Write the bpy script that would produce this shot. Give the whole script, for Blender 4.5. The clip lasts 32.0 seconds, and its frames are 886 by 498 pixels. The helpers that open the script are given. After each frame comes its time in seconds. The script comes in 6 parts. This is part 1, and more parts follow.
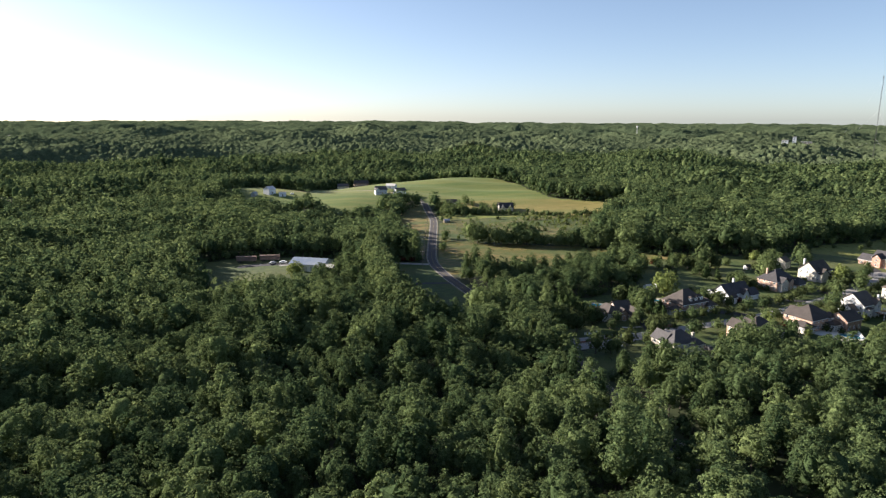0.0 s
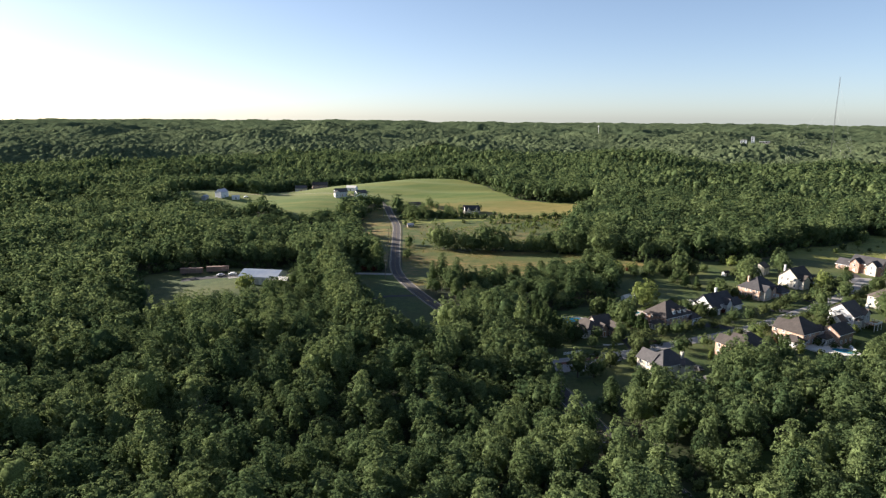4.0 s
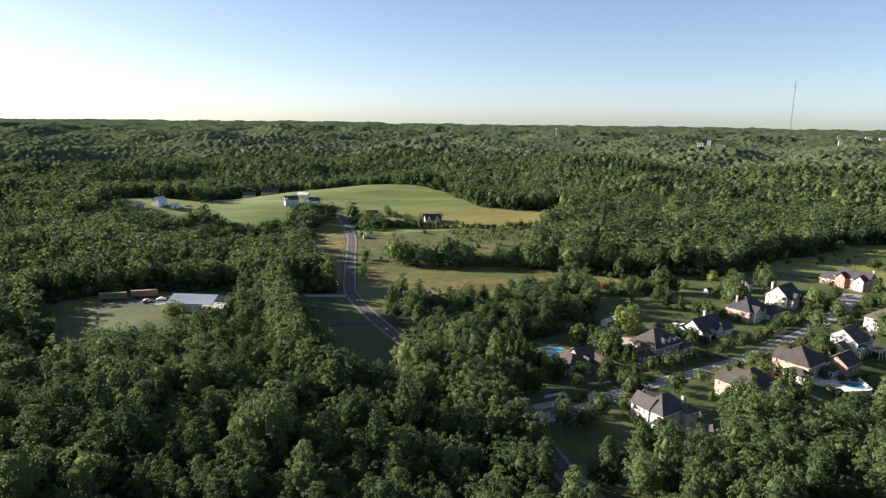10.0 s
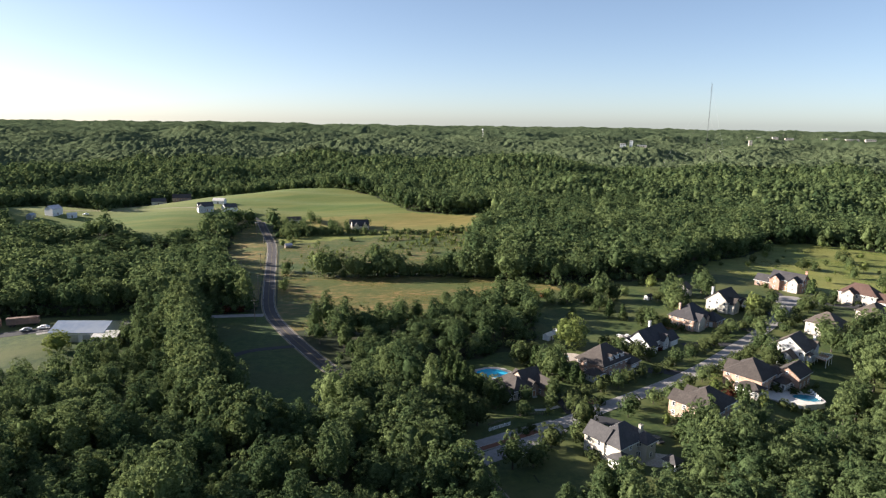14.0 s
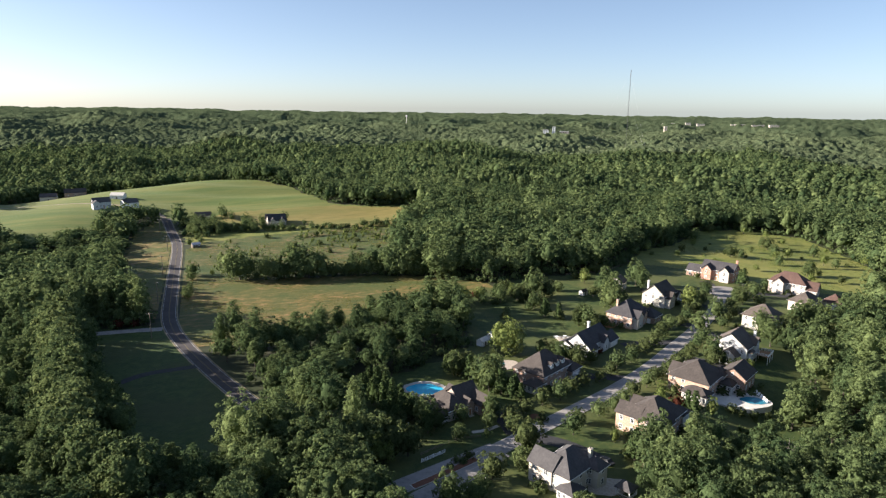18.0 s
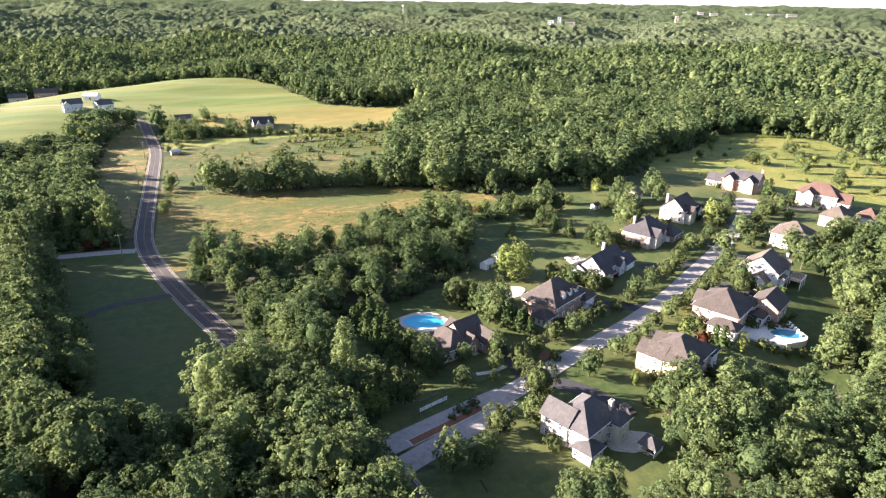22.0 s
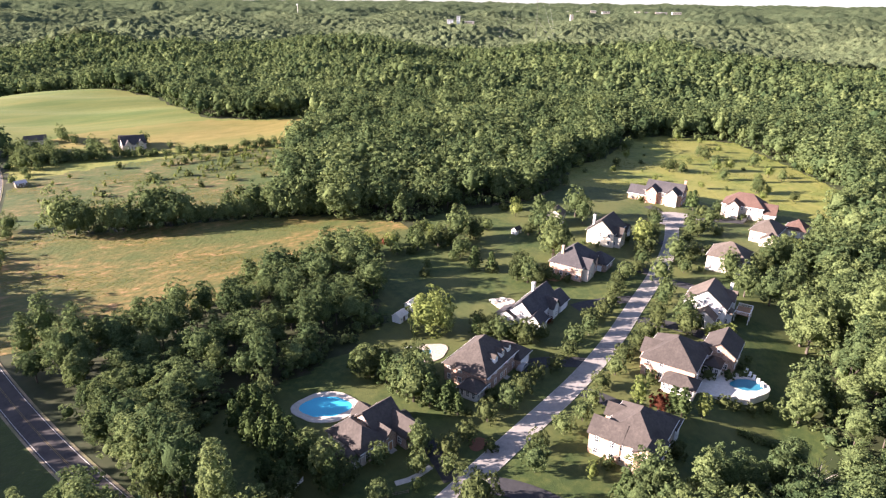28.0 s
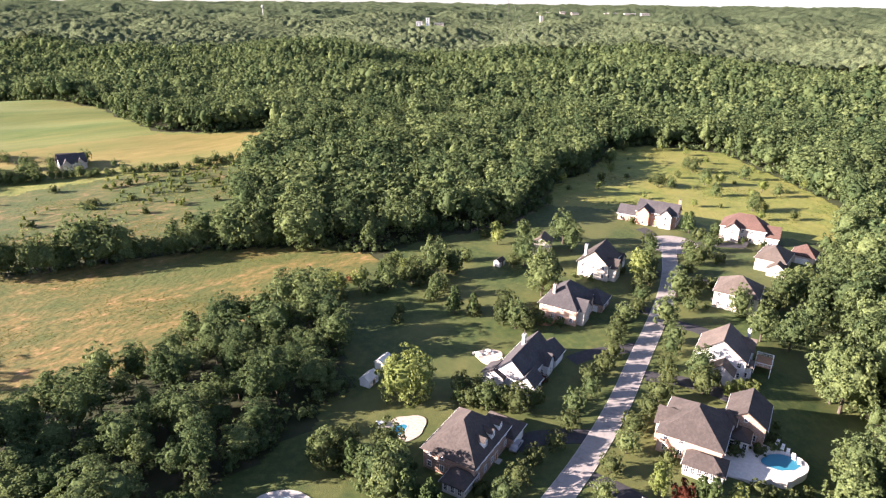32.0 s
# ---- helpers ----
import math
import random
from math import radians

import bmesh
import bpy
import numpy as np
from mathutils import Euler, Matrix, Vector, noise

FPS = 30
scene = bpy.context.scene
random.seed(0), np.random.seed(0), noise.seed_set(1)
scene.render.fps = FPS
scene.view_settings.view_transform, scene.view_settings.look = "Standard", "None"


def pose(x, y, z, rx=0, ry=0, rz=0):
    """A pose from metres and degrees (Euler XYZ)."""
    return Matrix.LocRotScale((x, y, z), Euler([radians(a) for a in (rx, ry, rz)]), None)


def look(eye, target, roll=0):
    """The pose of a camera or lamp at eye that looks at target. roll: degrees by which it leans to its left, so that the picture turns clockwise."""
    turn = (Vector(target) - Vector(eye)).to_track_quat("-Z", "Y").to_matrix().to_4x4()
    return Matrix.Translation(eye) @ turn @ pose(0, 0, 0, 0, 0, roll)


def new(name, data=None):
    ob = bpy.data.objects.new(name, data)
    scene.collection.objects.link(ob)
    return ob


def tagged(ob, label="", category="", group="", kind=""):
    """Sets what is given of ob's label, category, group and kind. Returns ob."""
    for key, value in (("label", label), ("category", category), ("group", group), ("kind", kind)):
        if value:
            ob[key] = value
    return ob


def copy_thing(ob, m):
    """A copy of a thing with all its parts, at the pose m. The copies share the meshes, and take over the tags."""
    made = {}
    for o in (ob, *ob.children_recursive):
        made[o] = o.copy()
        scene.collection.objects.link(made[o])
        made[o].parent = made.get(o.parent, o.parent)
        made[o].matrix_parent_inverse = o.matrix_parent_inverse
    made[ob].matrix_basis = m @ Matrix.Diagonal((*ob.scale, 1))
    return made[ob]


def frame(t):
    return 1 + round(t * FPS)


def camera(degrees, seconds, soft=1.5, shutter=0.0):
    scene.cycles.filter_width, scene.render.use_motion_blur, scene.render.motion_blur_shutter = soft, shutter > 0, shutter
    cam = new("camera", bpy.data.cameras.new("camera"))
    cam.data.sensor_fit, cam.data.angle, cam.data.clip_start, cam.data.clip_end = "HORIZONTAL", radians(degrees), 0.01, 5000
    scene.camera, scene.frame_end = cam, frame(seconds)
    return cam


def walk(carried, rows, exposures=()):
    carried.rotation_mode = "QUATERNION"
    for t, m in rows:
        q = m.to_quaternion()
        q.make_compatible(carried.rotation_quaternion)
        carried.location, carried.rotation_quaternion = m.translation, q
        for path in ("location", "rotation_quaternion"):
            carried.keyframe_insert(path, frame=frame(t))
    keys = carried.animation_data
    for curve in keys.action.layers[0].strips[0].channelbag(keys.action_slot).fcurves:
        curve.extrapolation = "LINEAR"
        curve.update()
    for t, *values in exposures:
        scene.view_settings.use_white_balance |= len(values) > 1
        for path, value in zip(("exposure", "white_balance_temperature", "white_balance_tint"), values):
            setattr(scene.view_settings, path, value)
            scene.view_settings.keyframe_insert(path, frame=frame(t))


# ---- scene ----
# seconds, eye x, y, z, heading to the left of north, pitch, roll (degrees)
PATH = [
    (0, 0.00, 0.00, 91.00, -0.00, -11.62, 0.21),
    (0.5, -0.28, 3.30, 90.73, -0.60, -11.63, 0.22),
    (1, -0.45, 6.60, 90.59, -0.86, -11.57, 0.22),
    (1.5, -0.43, 10.00, 90.68, -0.92, -11.67, 0.24),
    (2, -0.32, 13.46, 90.85, -0.91, -11.65, 0.26),
    (2.5, -0.26, 16.93, 90.82, -1.28, -11.69, 0.28),
    (3, -0.27, 20.41, 90.78, -1.90, -11.63, 0.31),
    (3.5, -0.42, 23.87, 90.82, -2.64, -11.67, 0.34),
    (5.5, -1.37, 36.55, 91.81, -4.82, -11.67, 0.44),
    (6, -1.40, 39.63, 91.89, -4.78, -11.70, 0.47),
    (7, -1.19, 45.87, 91.66, -5.06, -11.58, 0.53),
    (8, -0.59, 52.39, 91.75, -5.93, -11.53, 0.58),
    (8.5, -0.33, 55.60, 91.91, -6.34, -11.52, 0.61),
    (9, -0.03, 58.75, 92.06, -6.55, -11.55, 0.64),
    (10, 0.74, 65.16, 92.07, -7.28, -11.51, 0.68),
    (11, 1.84, 71.55, 91.91, -8.35, -11.46, 0.70),
    (11.5, 2.35, 74.69, 91.92, -9.60, -11.39, 0.71),
    (12, 2.79, 77.85, 91.98, -10.98, -11.39, 0.72),
    (12.5, 3.13, 81.12, 92.04, -11.94, -11.38, 0.73),
    (13, 3.44, 84.46, 92.03, -12.50, -11.40, 0.73),
    (14, 4.51, 90.81, 91.83, -13.79, -11.37, 0.74),
    (14.5, 5.23, 93.79, 91.95, -15.76, -11.35, 0.75),
    (15, 6.05, 96.77, 92.15, -18.23, -11.35, 0.76),
    (15.5, 6.95, 99.83, 92.34, -19.25, -11.38, 0.77),
    (17.5, 11.10, 112.11, 92.25, -20.60, -11.44, 0.77),
    (18, 12.05, 115.15, 92.06, -20.59, -12.48, 0.76),
    (18.5, 13.00, 118.23, 91.91, -20.64, -14.50, 0.75),
    (19, 14.00, 121.34, 91.80, -20.73, -16.77, 0.74),
    (19.5, 15.13, 124.41, 91.79, -20.67, -18.85, 0.73),
    (20, 16.31, 127.52, 91.79, -20.74, -21.11, 0.71),
    (21, 18.65, 133.94, 91.68, -20.75, -21.62, 0.68),
    (22, 21.01, 140.28, 91.75, -20.80, -21.66, 0.66),
    (23, 23.44, 146.30, 91.60, -22.36, -21.56, 0.65),
    (23.5, 24.79, 149.45, 91.60, -24.91, -21.49, 0.66),
    (24, 26.16, 152.54, 91.61, -26.93, -21.50, 0.66),
    (24.5, 27.52, 155.47, 91.67, -27.64, -21.52, 0.66),
    (25, 28.82, 158.24, 91.80, -28.12, -21.55, 0.66),
    (26, 31.17, 163.75, 92.58, -29.21, -21.62, 0.65),
    (26.5, 32.53, 166.63, 92.88, -29.42, -21.65, 0.64),
    (28.5, 39.36, 178.91, 92.96, -29.39, -21.70, 0.60),
    (29, 41.11, 182.03, 92.96, -29.34, -21.70, 0.59),
    (29.5, 42.85, 185.05, 92.90, -29.13, -21.69, 0.58),
    (30, 44.56, 188.11, 93.00, -29.07, -21.72, 0.57),
    (30.5, 46.30, 191.20, 93.07, -29.06, -21.75, 0.57),
    (31, 48.09, 194.59, 93.23, -29.12, -21.81, 0.56),
    (32, 52.46, 203.31, 94.27, -32.04, -21.61, 0.55),
]


def flight(row):
    t, x, y, z, yaw, pitch, roll = row
    a, b = radians(yaw), radians(pitch)
    way = Vector((-math.sin(a) * math.cos(b), math.cos(a) * math.cos(b), math.sin(b)))
    eye = Vector((x, y, z))
    return t, look(eye, eye + way * 100, roll)


cam = camera(69.93, 32.0, soft=1.25)
walk(cam, [flight(row) for row in PATH],
     exposures=[(0, 1.68, 6450, 12), (17.5, 1.68, 6450, 12), (18.5, 1.75, 6450, 13), (19.5, 2.15, 6450, 15), (20.5, 2.92, 6500, 18), (21.5, 2.86, 6650, 20), (23.5, 2.72, 6700, 23), (26, 2.6, 6720, 27), (32, 2.53, 6720, 27)])

# ---- light ----
SUN_EL, SUN_AZ = 18.5, -66.0  # degrees above the horizon; clockwise from north
world = bpy.data.worlds.new("world")
scene.world = world
world.use_nodes = True
wn = world.node_tree.nodes
sky = wn.new("ShaderNodeTexSky")
sky.sky_type, sky.sun_disc = "NISHITA", False
sky.sun_elevation, sky.sun_rotation = radians(SUN_EL), radians(SUN_AZ)
sky.air_density, sky.dust_density, sky.ozone_density = 0.6, 0.6, 1.5
soften = wn.new("ShaderNodeGamma")  # thin haze evens out the sky from zenith to horizon
soften.inputs[1].default_value = 0.82
world.node_tree.links.new(sky.outputs[0], soften.inputs[0])
world.node_tree.links.new(soften.outputs[0], wn["Background"].inputs[0])
wn["Background"].inputs[1].default_value = 0.076
sun_data = bpy.data.lights.new("sun", "SUN")
sun_data.energy, sun_data.angle, sun_data.color = 5.0, radians(0.5), (1.0, 0.91, 0.79)
sun = new("sun", sun_data)
sx, sy = math.sin(radians(SUN_AZ)), math.cos(radians(SUN_AZ))
sun.matrix_world = look((0, 0, 200), (-sx * math.cos(radians(SUN_EL)), -sy * math.cos(radians(SUN_EL)), 200 - math.sin(radians(SUN_EL))))

# ---- materials ----
def material(name, rough=0.8, metal=0.0, spec=0.3):
    m = bpy.data.materials.new(name)
    m.use_nodes = True
    b = m.node_tree.nodes["Principled BSDF"]
    b.inputs["Roughness"].default_value, b.inputs["Metallic"].default_value = rough, metal
    b.inputs["Specular IOR Level"].default_value = spec
    return m, m.node_tree.nodes, m.node_tree.links, b


def speckled(name, colours, scale, detail=6.0, rough=0.8, metal=0.0, spec=0.3, big=None, bump=0.0, bump_scale=None, stretch=(1, 1, 1), tint=0.0):
    """A surface of two to four colours mixed by noise, with broad patches of other colours (big: scale, colour, share) and relief."""
    m, n, l, b = material(name, rough, metal, spec)
    tc, mp = n.new("ShaderNodeTexCoord"), n.new("ShaderNodeMapping")
    mp.inputs["Scale"].default_value = stretch
    l.new(tc.outputs["Object"], mp.inputs["Vector"])
    t, r = n.new("ShaderNodeTexNoise"), n.new("ShaderNodeValToRGB")
    t.inputs["Scale"].default_value, t.inputs["Detail"].default_value, t.inputs["Roughness"].default_value = scale, detail, 0.65
    l.new(mp.outputs[0], t.inputs["Vector"])
    l.new(t.outputs["Fac"], r.inputs["Fac"])
    e = r.color_ramp.elements
    e[0].position, e[1].position = 0.32, 0.68
    e[0].color, e[1].color = (*colours[0], 1), (*colours[-1], 1)
    for k, c in enumerate(colours[1:-1]):
        e.new(0.32 + 0.36 * (k + 1) / (len(colours) - 1)).color = (*c, 1)
    out = r.outputs["Color"]
    if big:
        t2, r2, mix = n.new("ShaderNodeTexNoise"), n.new("ShaderNodeValToRGB"), n.new("ShaderNodeMix")
        t2.inputs["Scale"].default_value, t2.inputs["Detail"].default_value = big[0], 5.0
        l.new(mp.outputs[0], t2.inputs["Vector"])
        r2.color_ramp.elements[0].position, r2.color_ramp.elements[1].position = 0.42, 0.62
        r2.color_ramp.elements[1].color = (big[2], big[2], big[2], 1)
        l.new(t2.outputs["Fac"], r2.inputs["Fac"])
        mix.data_type = "RGBA"
        l.new(r2.outputs["Color"], mix.inputs["Factor"])
        l.new(out, mix.inputs["A"])
        mix.inputs["B"].default_value = (*big[1], 1)
        out = mix.outputs["Result"]
    if tint:
        oi, mr, hv = n.new("ShaderNodeObjectInfo"), n.new("ShaderNodeMapRange"), n.new("ShaderNodeHueSaturation")
        mr.inputs["To Min"].default_value, mr.inputs["To Max"].default_value = 1 - tint, 1 + tint
        l.new(oi.outputs["Random"], mr.inputs["Value"])
        l.new(mr.outputs[0], hv.inputs["Value"])
        l.new(out, hv.inputs["Color"])
        out = hv.outputs["Color"]
    l.new(out, b.inputs["Base Color"])
    if bump:
        t3, bp = n.new("ShaderNodeTexNoise"), n.new("ShaderNodeBump")
        t3.inputs["Scale"].default_value, t3.inputs["Detail"].default_value = bump_scale or scale * 2, 4.0
        bp.inputs["Strength"].default_value, bp.inputs["Distance"].default_value = 1.0, bump
        l.new(mp.outputs[0], t3.inputs["Vector"])
        l.new(t3.outputs["Fac"], bp.inputs["Height"])
        l.new(bp.outputs[0], b.inputs["Normal"])
    return m


def leafy(name, dark, light, glow=0.32, per_tree=True, grain=1.7, relief=0.5):
    """Leaves that let some light through; the colour changes from tree to tree (attribute tint) and from leaf clump to leaf clump."""
    m = bpy.data.materials.new(name)
    m.use_nodes = True
    n, l = m.node_tree.nodes, m.node_tree.links
    n.remove(n["Principled BSDF"])
    at, gi, add, ramp = n.new("ShaderNodeAttribute"), n.new("ShaderNodeNewGeometry"), n.new("ShaderNodeMath"), n.new("ShaderNodeValToRGB")
    at.attribute_name = "tint"
    add.operation = "MULTIPLY_ADD"
    l.new(gi.outputs["Random Per Island"], add.inputs[0])
    add.inputs[1].default_value = 0.35
    if per_tree:
        l.new(at.outputs["Fac"], add.inputs[2])
    else:
        oi, half = n.new("ShaderNodeObjectInfo"), n.new("ShaderNodeMath")
        half.operation, half.inputs[1].default_value = "MULTIPLY_ADD", 0.5
        l.new(oi.outputs["Random"], half.inputs[0])
        l.new(at.outputs["Fac"], half.inputs[2])
        l.new(half.outputs[0], add.inputs[2])
    l.new(add.outputs[0], ramp.inputs["Fac"])
    e = ramp.color_ramp.elements
    e[0].color, e[1].color = (*dark, 1), (*light, 1)
    e.new(0.5).color = (*[0.55 * a + 0.45 * b for a, b in zip(dark, light)], 1)
    d, tr, mx = n.new("ShaderNodeBsdfDiffuse"), n.new("ShaderNodeBsdfTranslucent"), n.new("ShaderNodeMixShader")
    hs = n.new("ShaderNodeHueSaturation")
    hs.inputs["Hue"].default_value, hs.inputs["Saturation"].default_value, hs.inputs["Value"].default_value = 0.488, 1.0, 1.4
    tc, nz, mr, vary, bp = n.new("ShaderNodeTexCoord"), n.new("ShaderNodeTexNoise"), n.new("ShaderNodeMapRange"), n.new("ShaderNodeHueSaturation"), n.new("ShaderNodeBump")
    nz.inputs["Scale"].default_value, nz.inputs["Detail"].default_value, nz.inputs["Roughness"].default_value = grain, 3.0, 0.7
    l.new(tc.outputs["Object"], nz.inputs["Vector"])
    mr.inputs["From Min"].default_value, mr.inputs["From Max"].default_value = 0.3, 0.7
    mr.inputs["To Min"].default_value, mr.inputs["To Max"].default_value = 0.5, 1.5
    l.new(nz.outputs["Fac"], mr.inputs["Value"])
    l.new(mr.outputs[0], vary.inputs["Value"])
    l.new(ramp.outputs[0], vary.inputs["Color"])
    bp.inputs["Strength"].default_value, bp.inputs["Distance"].default_value = 1.0, relief
    l.new(nz.outputs["Fac"], bp.inputs["Height"])
    l.new(bp.outputs[0], d.inputs["Normal"])
    l.new(vary.outputs[0], d.inputs["Color"])
    l.new(vary.outputs[0], hs.inputs["Color"])
    l.new(hs.outputs[0], tr.inputs["Color"])
    mx.inputs[0].default_value = glow
    l.new(d.outputs[0], mx.inputs[1])
    l.new(tr.outputs[0], mx.inputs[2])
    l.new(mx.outputs[0], n["Material Output"].inputs["Surface"])
    return m


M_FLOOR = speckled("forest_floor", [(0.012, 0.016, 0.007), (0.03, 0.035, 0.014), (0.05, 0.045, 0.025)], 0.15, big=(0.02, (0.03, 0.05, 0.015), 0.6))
M_LAWN = speckled("lawn_grass", [(0.023, 0.045, 0.012), (0.043, 0.066, 0.017), (0.076, 0.094, 0.026)], 0.45, 9.0, big=(0.045, (0.108, 0.110, 0.036), 0.6), bump=0.08, bump_scale=3)
M_FIELD = speckled("dry_field", [(0.042, 0.062, 0.015), (0.100, 0.094, 0.025), (0.165, 0.121, 0.038), (0.31, 0.185, 0.09)], 0.32, 12.0, big=(0.045, (0.055, 0.078, 0.018), 0.85), bump=0.35, bump_scale=0.9, stretch=(0.6, 1.0, 1))
# rough lawn green, darkened so the trees' shade is part of the colour
M_SHADEGRASS = speckled("shade_darkened_grass", [(0.024, 0.046, 0.010), (0.038, 0.066, 0.014), (0.058, 0.086, 0.02)], 0.3, 9.0, big=(0.05, (0.05, 0.062, 0.018), 0.6), bump=0.2, bump_scale=1.5)
M_WEEDY = speckled("weedy_field", [(0.032, 0.056, 0.014), (0.066, 0.082, 0.022), (0.110, 0.096, 0.031), (0.22, 0.15, 0.075)], 0.34, 12.0, big=(0.05, (0.045, 0.076, 0.018), 0.85), bump=0.4, bump_scale=0.9, stretch=(0.6, 1.0, 1))
M_GOLD = speckled("golden_mown_grass", [(0.140, 0.126, 0.034), (0.182, 0.153, 0.044), (0.23, 0.18, 0.06)], 0.12, 9.0, big=(0.02, (0.12, 0.14, 0.034), 0.6), bump=0.15, bump_scale=0.8, stretch=(0.5, 2.0, 1))
M_HAY = speckled("mown_meadow", [(0.064, 0.108, 0.021), (0.100, 0.135, 0.030), (0.155, 0.165, 0.043)], 0.06, 8.0, big=(0.014, (0.165, 0.16, 0.046), 0.5), bump=0.15, bump_scale=0.8, stretch=(0.3, 2.2, 1))
M_ROUGH = speckled("rough_meadow", [(0.075, 0.105, 0.022), (0.13, 0.155, 0.034), (0.19, 0.19, 0.05)], 0.2, 9.0, big=(0.03, (0.2, 0.185, 0.052), 0.55), bump=0.4, bump_scale=0.7)
M_ROAD = speckled("worn_asphalt", [(0.040, 0.036, 0.040), (0.058, 0.052, 0.054), (0.07, 0.064, 0.064)], 0.9, big=(0.12, (0.085, 0.076, 0.074), 0.6), rough=0.9)
M_STREET = speckled("pale_asphalt", [(0.19, 0.178, 0.172), (0.25, 0.235, 0.225), (0.29, 0.272, 0.26)], 0.8, big=(0.1, (0.32, 0.295, 0.275), 0.6), rough=0.9)
M_DRIVE = speckled("dark_driveway", [(0.03, 0.03, 0.034), (0.05, 0.05, 0.054)], 0.8, rough=0.85)
M_GRAVEL = speckled("gravel_verge", [(0.20, 0.16, 0.11), (0.32, 0.26, 0.18)], 0.7, big=(0.1, (0.12, 0.13, 0.05), 0.7))
M_PAINT = speckled("road_paint", [(0.30, 0.30, 0.29), (0.48, 0.48, 0.46)], 0.8)
M_YELLOW = speckled("yellow_road_paint", [(0.14, 0.11, 0.06), (0.22, 0.17, 0.08)], 0.8)
M_CONC = speckled("concrete", [(0.36, 0.34, 0.31), (0.48, 0.46, 0.42)], 1.2, bump=0.01)
M_PALE = speckled("pale_pool_deck", [(0.5, 0.47, 0.43), (0.66, 0.63, 0.58)], 1.0)
M_STONEDECK = speckled("flagstone_deck", [(0.30, 0.25, 0.20), (0.42, 0.36, 0.30), (0.5, 0.45, 0.38)], 1.4)
M_WOODW = speckled("white_painted_wood", [(0.70, 0.70, 0.68), (0.82, 0.82, 0.80)], 0.7)
M_TIMBER = speckled("weathered_timber", [(0.12, 0.095, 0.07), (0.22, 0.18, 0.14)], 1.5, stretch=(1, 1, 0.2))
M_DECKW = speckled("cedar_decking", [(0.28, 0.15, 0.08), (0.40, 0.23, 0.13)], 1.5)
M_BARK = speckled("bark", [(0.045, 0.036, 0.028), (0.10, 0.085, 0.07)], 2.5, stretch=(1, 1, 0.3))
M_PALEBARK = speckled("pale_bark", [(0.16, 0.14, 0.12), (0.28, 0.26, 0.23)], 2.5, stretch=(1, 1, 0.3))
M_STEEL = speckled("galvanised_steel", [(0.38, 0.38, 0.39), (0.52, 0.52, 0.53)], 1.0, rough=0.5, metal=0.6)
M_DARKMETAL = speckled("dark_metal", [(0.03, 0.03, 0.032), (0.06, 0.06, 0.06)], 1.0, rough=0.5, metal=0.3)
M_TARP = speckled("blue_white_metal_roof", [(0.17, 0.21, 0.28), (0.24, 0.28, 0.34)], 0.5, rough=0.4, big=(0.08, (0.30, 0.32, 0.35), 0.6))
M_RUST = speckled("rusted_trailer_side", [(0.16, 0.10, 0.08), (0.26, 0.19, 0.15)], 0.6)
M_BARNW = speckled("barn_boards", [(0.62, 0.60, 0.58), (0.74, 0.72, 0.70)], 0.8)
M_PINKROOF = speckled("faded_metal_roof", [(0.48, 0.42, 0.44), (0.60, 0.55, 0.56)], 0.6, rough=0.5)
M_MULCH = speckled("red_mulch", [(0.12, 0.05, 0.03), (0.2, 0.09, 0.055)], 2.0)

M_GLASS, _n, _l, _b = material("window_glass", 0.06, 0.0, 0.6)
_b.inputs["Base Color"].default_value = (0.025, 0.03, 0.038, 1)
M_WATER, _n, _l, _b = material("pool_water", 0.08, 0.0, 0.2)
_b.inputs["Base Color"].default_value = (0.03, 0.40, 0.60, 1)
_t, _p = _n.new("ShaderNodeTexNoise"), _n.new("ShaderNodeBump")
_t.inputs["Scale"].default_value, _p.inputs["Distance"].default_value = 1.5, 0.02
_l.new(_t.outputs["Fac"], _p.inputs["Height"])
_l.new(_p.outputs[0], _b.inputs["Normal"])
M_WATERDARK, _n, _l, _b = material("deep_pool_water", 0.08, 0.0, 0.2)
_b.inputs["Base Color"].default_value = (0.025, 0.18, 0.26, 1)


def shingles(name, a, b):
    return speckled(name, [a, [0.5 * (p + q) for p, q in zip(a, b)], b], 1.6, big=(0.25, [0.8 * p for p in a], 0.5), rough=0.9, bump=0.03, bump_scale=5, tint=0.08)


R_BROWN = shingles("brown_shingles", (0.046, 0.039, 0.036), (0.082, 0.069, 0.062))
R_GREY = shingles("grey_shingles", (0.056, 0.053, 0.055), (0.098, 0.092, 0.092))
R_DARK = shingles("charcoal_shingles", (0.040, 0.038, 0.042), (0.078, 0.073, 0.075))
R_TAN = shingles("tan_shingles", (0.080, 0.065, 0.056), (0.128, 0.106, 0.090))
R_RED = shingles("red_brown_shingles", (0.080, 0.048, 0.040), (0.125, 0.076, 0.062))


